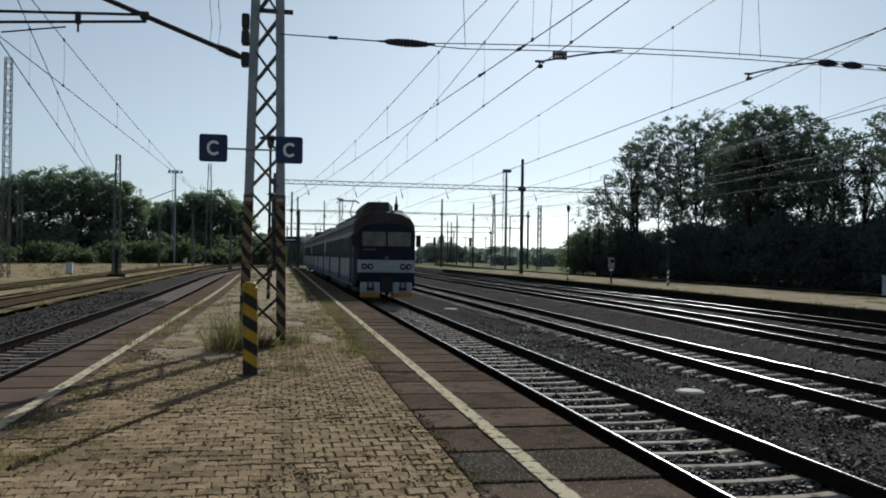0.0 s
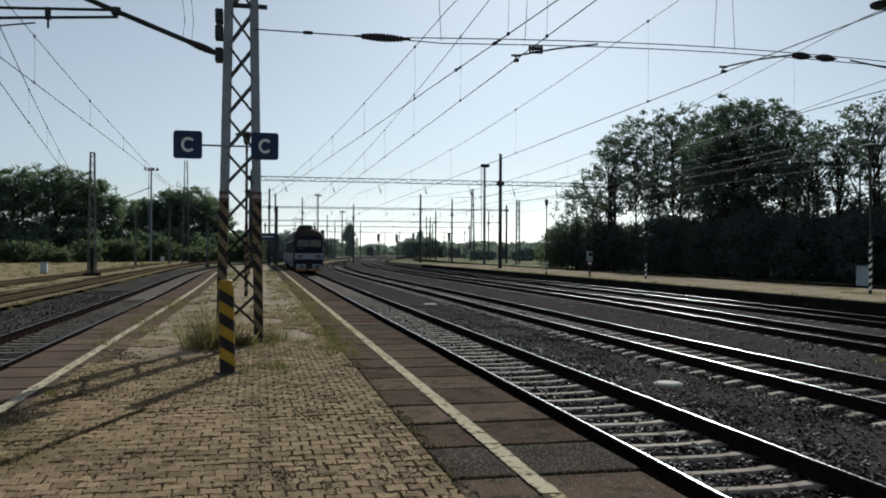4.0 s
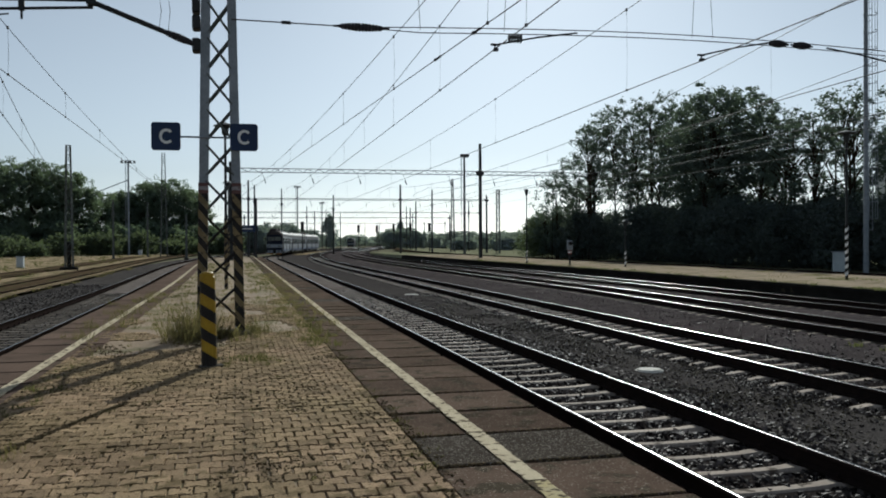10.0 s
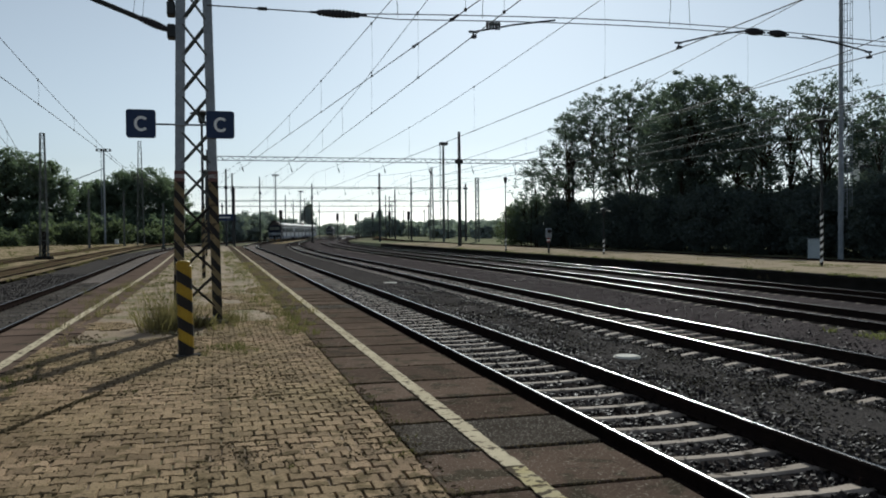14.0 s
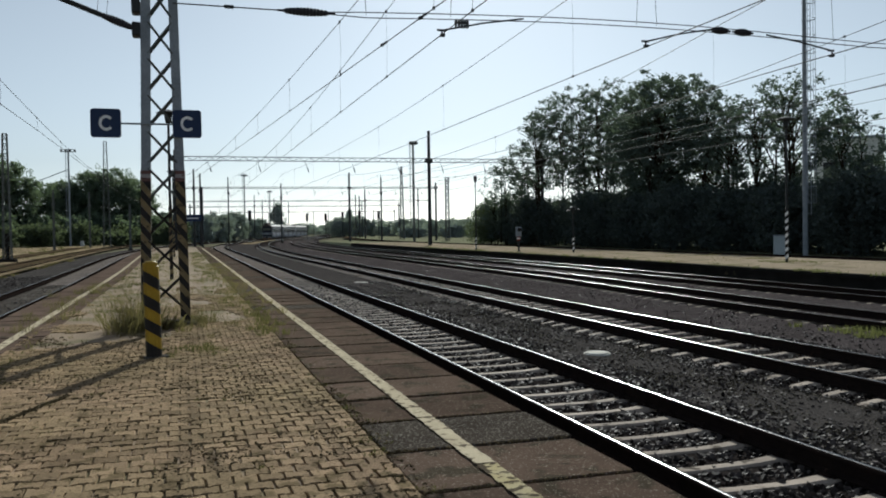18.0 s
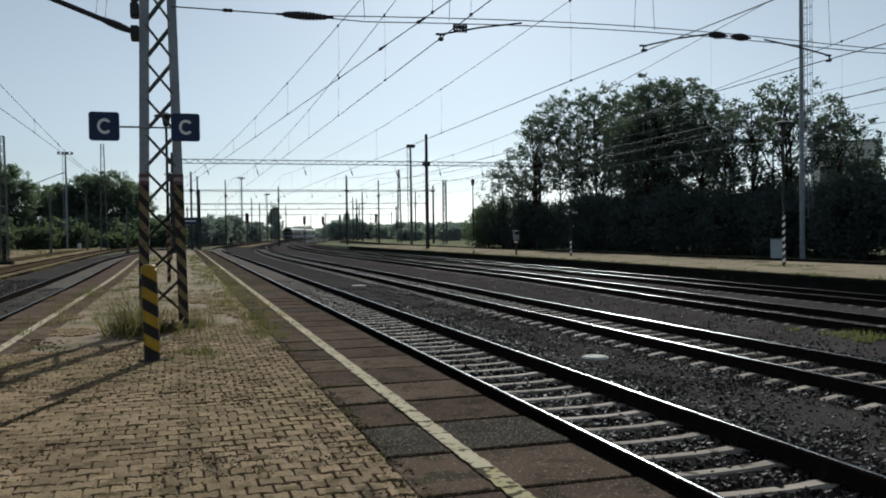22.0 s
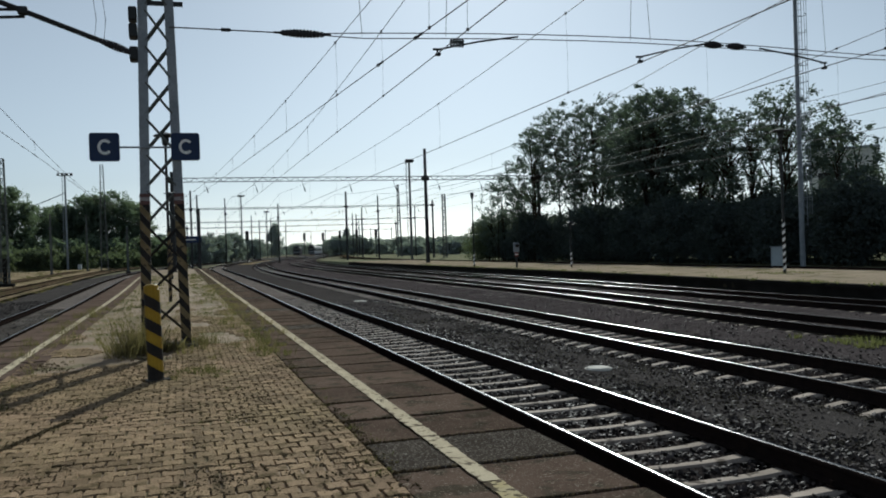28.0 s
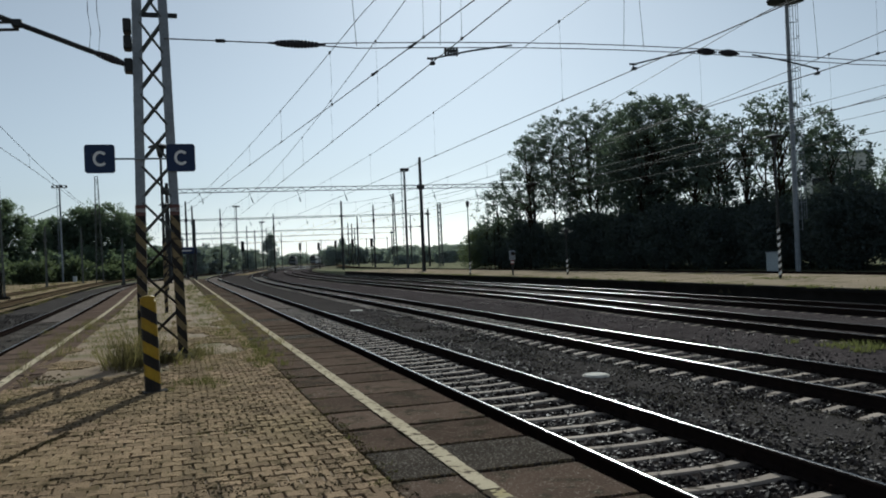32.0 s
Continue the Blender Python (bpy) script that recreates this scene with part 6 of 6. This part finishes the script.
def coach(label, cab=False, pant=None, length=26.4):
    """Coach along y, its near end at -length / 2, z from the rail tops."""
    ob = empty("railcar", label=label, category="train", group="departing train")
    hl = length / 2 - 0.25
    secs = []
    if cab:
        for dy, sx, top, low in ((0.0, 0.90, 1.86, 1.2), (0.22, 0.95, 3.42, 0.9), (0.55, 0.985, 3.84, 0.62), (1.0, 1.0, 4.0, 0.62), (1.6, 1.0, 4.0, 0.62)):
            secs.append([(x * sx, -hl + dy, low + (z - 0.62) * (top - low) / 3.34) for x, z in COACH_PROF])
    else:
        secs.append([(x, -hl, z) for x, z in COACH_PROF])
    if cab:
        part("cab_shell", loft(B(), secs), M["t_dark"], ob, "dark cab shell")
        secs = [[(x, -hl + 1.6, z) for x, z in COACH_PROF]]
    secs.append([(x, hl, z) for x, z in COACH_PROF])
    part("body", loft(B(), secs), M["t_grey"], ob, "light grey coach body")
    e = 0.006
    cap = [(x * 1.006, z + 0.008) for x, z in COACH_PROF if z > 3.0]
    part("roof", loft(B(), [[(x, yy, z) for x, z in cap] for yy in (-hl + (1.6 if cab else 0.02), hl - 0.02)]), M["t_roof"], ob, "dusty curved roof with sky reflection in its grey")
    if cab:
        front = [[(x * sx, -hl + dy, low + (z - 0.62) * (top - low) / 3.34 + 0.01) for x, z in cap] for dy, sx, top, low in ((0.21, 0.955, 3.43, 0.9), (0.55, 0.99, 3.86, 0.62), (1.0, 1.004, 4.01, 0.62), (1.62, 1.004, 4.01, 0.62))]
        part("cab_roof", loft(B(), front), M["t_cab_roof"], ob, "dusty brown cab roof")
    for s in (-1, 1):
        y0 = -hl + (1.65 if cab else 0.1)
        def panel(name, z0, z1, ya, yb, mt, lab="", proud=e):
            bm = B()
            xo = s * (1.41 + proud)
            xi = s * (1.41 - 0.03)
            lean = lambda z: 0.0 if z <= 3.05 else (z - 3.05) * 0.1
            vs = [bm.verts.new((xx - s * lean(zz), yy, zz)) for xx in (xi, xo) for yy, zz in ((ya, z0), (yb, z0), (yb, z1), (ya, z1))]
            for q in ((0, 1, 5, 4), (1, 2, 6, 5), (2, 3, 7, 6), (3, 0, 4, 7), (4, 5, 6, 7), (3, 2, 1, 0)):
                bm.faces.new([vs[i] for i in q])
            return part(name, bm, M[mt], ob, lab)
        panel("upper_stripe", 1.85, 3.35, y0, hl - 0.1, "t_dark", "dark blue window band")
        if cab:
            panel("cab_side", 1.86, 3.3, -hl + 0.62, y0 - 0.01, "t_dark", "dark cab side", 0.0)
        panel("lower_stripe", 0.66, 0.98, y0, hl - 0.1, "t_blue", "dark blue skirt")
        n = 12
        for k in range(n):
            ya = y0 + 1.6 + k * (hl - y0 - 3.0) / n
            panel("window", 2.05, 2.85, ya, ya + 1.45, "t_side", "", 0.014)
        for yd in (y0 + 0.25, -3.6, 5.6):
            panel("door", 0.72, 2.9, yd, yd + 1.3, "t_dark", "dark sliding door", 0.012)
    bm = B()
    for k in range(5):
        box(bm, -0.75, 0.75, -hl + 4.2 + k * 4.2, -hl + 6.9 + k * 4.2, 3.9, 4.12, 0.05)
    part("roof_box", bm, M["t_roof"], ob)
    for yb in (-hl + 4.2, hl - 4.2):
        bm = B()
        box(bm, -1.0, 1.0, yb - 1.9, yb + 1.9, 0.35, 0.62, 0.05)
        for s in (-1, 1):
            box(bm, s * 1.0 - 0.08, s * 1.0 + 0.08, yb - 1.7, yb + 1.7, 0.3, 0.75, 0.03)
        bog = part("bogie", bm, M["dark_steel"], ob)
        for dy in (-1.25, 1.25):
            bm = B()
            for s in (-1, 1):
                lathe(bm, (s * 0.69, yb + dy, 0.46), (s * 0.82, yb + dy, 0.46), [(0, 0.46), (0.2, 0.46), (0.25, 0.43), (1, 0.43)], 18)
            rod(bm, (-0.7, yb + dy, 0.46), (0.7, yb + dy, 0.46), 0.08)
            part("wheelset", bm, M["rail"], bog)
    bm = B()
    box(bm, -1.25, 1.25, -hl + 6.8, hl - 6.8, 0.28, 0.66, 0.06)
    part("underframe", bm, M["dark_steel"], ob)
    if pant is not None:
        bm = B()
        yb = pant
        for s in (-0.45, 0.45):
            rod(bm, (s, yb, 4.35), (s * 0.6, yb + 1.0, 4.98), 0.042)
            rod(bm, (s * 0.6, yb + 1.0, 4.98), (s * 0.9, yb - 0.2, 5.70), 0.032)
        rod(bm, (-0.45, yb, 4.42), (0.45, yb, 4.42), 0.03)
        for dy in (-0.45, 0.05):
            tube(bm, [(-0.82, yb + dy, 5.56), (-0.60, yb + dy, 5.71), (0.60, yb + dy, 5.71), (0.82, yb + dy, 5.56)], 0.032, 5)
        part("pantograph", bm, M["dark_steel"], ob)
        bm = B()
        loft(bm, [[(-1.0 * k, yy, 3.6), (-0.95 * k, yy, zt - 0.25), (-0.7 * k, yy, zt), (0.25 * k, yy, zt), (0.45 * k, yy, zt - 0.2), (0.5 * k, yy, 3.6)] for yy, zt, k in ((-hl + 0.95, 4.05, 0.9), (-hl + 1.5, 4.4, 1.0), (-hl + 5.4, 4.4, 1.0), (-hl + 5.8, 4.1, 0.95))])
        part("roof_equipment", bm, M["t_cab_roof"], ob)
        part("warning_panel", box(B(), 0.50, 0.92, -hl + 1.25, -hl + 1.31, 3.80, 4.02, 0.02), M["red"], ob, "dull red panel on the roof")
        for x, hh in ((0.62, 0.75), (-0.2, 0.5)):
            bm = B()
            lathe(bm, (x, -hl + 1.5, 3.85), (x, -hl + 1.5, 3.95 + hh), [(0, 0.07), (0.5, 0.10), (0.6, 0.05), (1, 0.02)], 8)
            part("roof_horn", bm, M["dark_steel"], ob)
    if cab:
        f = -hl
        def face(name, x0, x1, z0, z1, mt, lab="", y=0.0, rake=0.0, t=0.03, bev=0.02, parent=None):
            bm = B()
            vs = [bm.verts.new((x, f + y + yy + rake * (z - z0), z)) for yy in (-t, 0.25) for x, z in ((x0, z0), (x1, z0), (x1, z1), (x0, z1))]
            for q in ((0, 1, 2, 3), (4, 7, 6, 5), (0, 4, 5, 1), (1, 5, 6, 2), (2, 6, 7, 3), (3, 7, 4, 0)):
                bm.faces.new([vs[i] for i in q])
            if bev:
                bmesh.ops.bevel(bm, geom=[e_ for e_ in bm.edges if all(v.co.y < f + y + rake * 3 + 0.02 for v in e_.verts)], offset=bev, segments=2, affect="EDGES")
            return part(name, bm, M[mt], parent or ob, lab)
        ring = [(-1.29, 1.80), (1.29, 1.80), (1.32, 2.75), (1.30, 3.0), (1.16, 3.20), (0.80, 3.33), (0.3, 3.38), (-0.3, 3.38), (-0.80, 3.33), (-1.16, 3.20), (-1.30, 3.0), (-1.32, 2.75)]
        bm = B()
        lo_, hi_ = ([bm.verts.new((x, f + yy + 0.10 * (z - 1.80), z)) for x, z in ring] for yy in (-0.03, 0.2))
        for k in range(len(ring)):
            j = (k + 1) % len(ring)
            bm.faces.new((lo_[k], lo_[j], hi_[j], hi_[k]))
        bm.faces.new(lo_[::-1])
        bm.faces.new(hi_)
        part("front_mask", bm, M["t_dark"], ob, "black rounded front mask")
        for a, b in ((-1.12, -0.04), (0.04, 1.12)):
            w = face("windscreen", a, b, 2.40, 3.02, "t_glass", "windscreen with interior and reflection painted pale", 0.045, 0.10, 0.05)
            face("sun_blind", a + 0.04, b - 0.04, 2.82, 2.99, "t_grey", "pale blind", 0.088, 0.10, 0.05, 0, w)
        face("lamp_band", -1.32, 1.32, 1.26, 1.80, "t_band", "pale lamp band", -0.05, 0.0, bev=0.05)
        for x in (-1.02, -0.74, 0.74, 1.02):
            lp = part("lamp_ring", lathe(B(), (x, f - 0.07, 1.52), (x, f - 0.13, 1.52), [(0, 0.14), (1, 0.13)], 14), M["black"], ob)
            part("lens", lathe(B(), (x, f - 0.10, 1.52), (x, f - 0.14, 1.52), [(0, 0.075), (1, 0.06)], 12), M["t_lamp"], lp)
        face("lower_mask", -1.26, 1.26, 0.86, 1.25, "t_dark", "dark lower mask", -0.03)
        for a, b in ((-1.18, -0.30), (0.30, 1.18)):
            pl = face("plough", a, b, 0.40, 0.84, "t_band", "grey plough panel", -0.06)
            face("plough_edge", a, b, 0.20, 0.39, "t_orange", "worn orange edge", -0.07, bev=0.0, parent=pl)
            bx = (a + b) / 2
            bm = B()
            box(bm, bx - 0.17, bx + 0.17, f - 0.30, f - 0.06, 0.50, 0.62, 0.015)
            for dx in (-0.12, 0.12):
                rod(bm, (bx + dx, f - 0.16, 0.60), (bx + dx * 0.8, f - 0.10, 0.98), 0.035)
            part("cab_step", bm, M["black"], ob, "black step with hoses")
        face("coupler_box", -0.26, 0.26, 0.40, 1.05, "black", "black coupler", -0.10)
        for s in (-1, 1):
            face("mirror", s * 1.52 - 0.07, s * 1.52 + 0.07, 2.4, 2.9, "black", "side mirror", 0.35, bev=0.02, t=0.1)
        face("number_bar", -1.05, -0.52, 2.22, 2.27, "mast_dark", "dull number bar", -0.005, bev=0.0)
        bm = B()
        lathe(bm, (0, f - 0.03, 1.90), (0, f - 0.07, 1.90), [(0, 0.085), (1, 0.075)], 10)
        part("emblem", bm, M["mast_dark"], ob)
    return ob


M["t_band"] = surf("pale grey front paint", (0.40, 0.43, 0.47), (0.33, 0.36, 0.40), 0.8, 0.6, fine=20, bump=0.03, spec=0.03)
cars = [coach("blue and grey railcar with black cab front", cab=True, pant=9.4), coach("blue and grey middle coach"), coach("blue and grey end coach", pant=1.6)]


def locomotive(x, y, rz):
    ob = empty("locomotive", (x, y, RAIL_Z), rz, label="dark blue electric locomotive standing far down the line", category="locomotive")
    bm = B()
    loft(bm, [[(px * s, yy, min(pz, tp)) for px, pz in ((-1.45, 0.9), (-1.45, 3.2), (-1.1, 3.75), (0, 3.95), (1.1, 3.75), (1.45, 3.2), (1.45, 0.9))] for yy, s, tp in ((-8.2, 0.92, 3.6), (-7.6, 1.0, 3.95), (7.6, 1.0, 3.95), (8.2, 0.92, 3.6))])
    part("body", bm, M["t_dark"], ob)
    for k in range(2):
        part("windscreen", box(B(), -1.15 + 1.2 * k, -0.05 + 1.2 * k, -8.24, -8.1, 2.4, 3.2), M["t_glass"], ob)
    part("lamp_band", box(B(), -1.3, 1.3, -8.26, -8.1, 1.25, 1.75), M["t_grey"], ob)
    part("underframe", box(B(), -1.3, 1.3, -7.6, 7.6, 0.3, 0.9, 0.05), M["dark_steel"], ob)
    part("buffer_beam", box(B(), -1.35, 1.35, -8.3, -8.1, 0.8, 1.2), M["dark_steel"], ob)
    part("roof_box", box(B(), -0.8, 0.8, -4, 4, 3.9, 4.3, 0.05), M["t_roof"], ob)
    return ob


x_, h_ = along(TRACKS["left"], 380.0)
locomotive(x_, 380.0, h_)


# ---- pavers ----
def paver_mesh(material, a=0.168, b=0.168):
    """Bone-shaped interlocking paver, wide at its ends and waisted between, with a chamfered top."""
    w = 0.010
    hx, hy = a / 2 - 0.0038, b / 2 - 0.0062
    outline = [(-hx, -hy - w), (-hx * 0.55, -hy - w), (-hx * 0.35, -hy + w), (hx * 0.35, -hy + w), (hx * 0.55, -hy - w), (hx, -hy - w)]
    outline += [(-x, -y) for x, y in outline]
    n = len(outline)
    v = [(x, y, -0.03) for x, y in outline] + [(x, y, -0.009) for x, y in outline] + [(x * 0.94, y * 0.93, 0.0) for x, y in outline]
    f = [(r * n + i, r * n + (i + 1) % n, (r + 1) * n + (i + 1) % n, (r + 1) * n + i) for r in (0, 1) for i in range(n)]
    f.append(tuple(range(2 * n, 3 * n)))
    return arr_mesh("paver", v, f, material)


def pavers():
    rnd = random.Random(9)
    a, b = 0.168, 0.168
    top = empty("paving", label="worn yellow-grey interlocking pavers with mossy joints", category="paving", kind="structure")
    near, far_me = paver_mesh(M["paver"]), paver_mesh(M["paver_far"])
    half_me, halves = paver_mesh(M["paver_far"], 0.084), []
    count, far, stained = 0, [], []
    y, row = 3.7 - 0.168 * 92, -92
    while y < 27:
        x = PAVE_L + a / 2 + (a / 2 if row % 2 else 0)
        while x < PAVE_R - a / 2 + 0.01:
            keep = True
            if y > 13:
                worn = noise.noise((x * 0.8, y * 0.5, 2.0)) + (0.25 if -0.2 < x else -0.22) - (y - 13) * 0.02
                keep = worn > -0.12
            if keep:
                m = pose(x + rnd.uniform(-0.004, 0.004), y + rnd.uniform(-0.004, 0.004), rnd.uniform(-0.005, 0.004) + 0.008 * noise.noise((x, y, 0)), rnd.uniform(-3.2, 3.2), rnd.uniform(-2.4, 2.4), rnd.uniform(-1.8, 1.8)) @ Matrix.Diagonal((rnd.uniform(0.93, 1.0), rnd.uniform(0.94, 1.0), 1, 1))
                if -1.6 < x and y > 3.69 and count < 300:
                    ob = mesh_part("paver", near, top)
                    ob.matrix_basis = m
                    count += 1
                else:
                    dirty = noise.noise((x * 0.9, y * 0.9, 4.0)) + 0.6 * noise.noise((x * 4.0, y * 4.0, 9.0)) + rnd.uniform(-0.25, 0.25) + (0.35 if x < -0.5 and y < 7.5 else -0.22)
                    (stained if dirty > 0.12 else far).append(m)
            x += a
        if y < 22:      # half a paver closes each row
            halves.append(pose((PAVE_L if row % 2 else PAVE_R) + (a / 4 if row % 2 else -a / 4), y, rnd.uniform(-0.006, 0.002), rnd.uniform(-2, 2), rnd.uniform(-2, 2), rnd.uniform(-2, 2)))
        y += b
        row += 1
    o = mesh_part("paver_field", merged("paver_field", far_me, far, M["paver_far"]), top)
    o["kind"] = "stuff"
    o = mesh_part("half_paver_row", merged("half_paver_row", half_me, halves, M["paver_stained"]), top, "half pavers closing the rows")
    o["kind"] = "stuff"
    o = mesh_part("stained_paver_field", merged("stained_paver_field", far_me, stained, M["paver_stained"]), top, "dirty brown pavers")
    o["kind"] = "stuff"


pavers()


# ---- departing train ----
def train_y(t):
    return 36.6 + 10.12 * t + 0.045 * t * t


def motions():
    for k, car in enumerate(cars):
        car.scale = (0.945, 1.0, 1.0)
        rows = []
        for i in range(65):
            t = i * 0.5
            y = train_y(t) + 13.2 + 26.5 * k
            a, b = y - 9.0, y + 9.0
            xa, xb = TRACKS["main"](a), TRACKS["main"](b)
            rows.append((t, pose((xa + xb) / 2, y, RAIL_Z, 0, 0, -math.degrees(math.atan2(xb - xa, b - a)))))
        walk(car, rows)


motions()
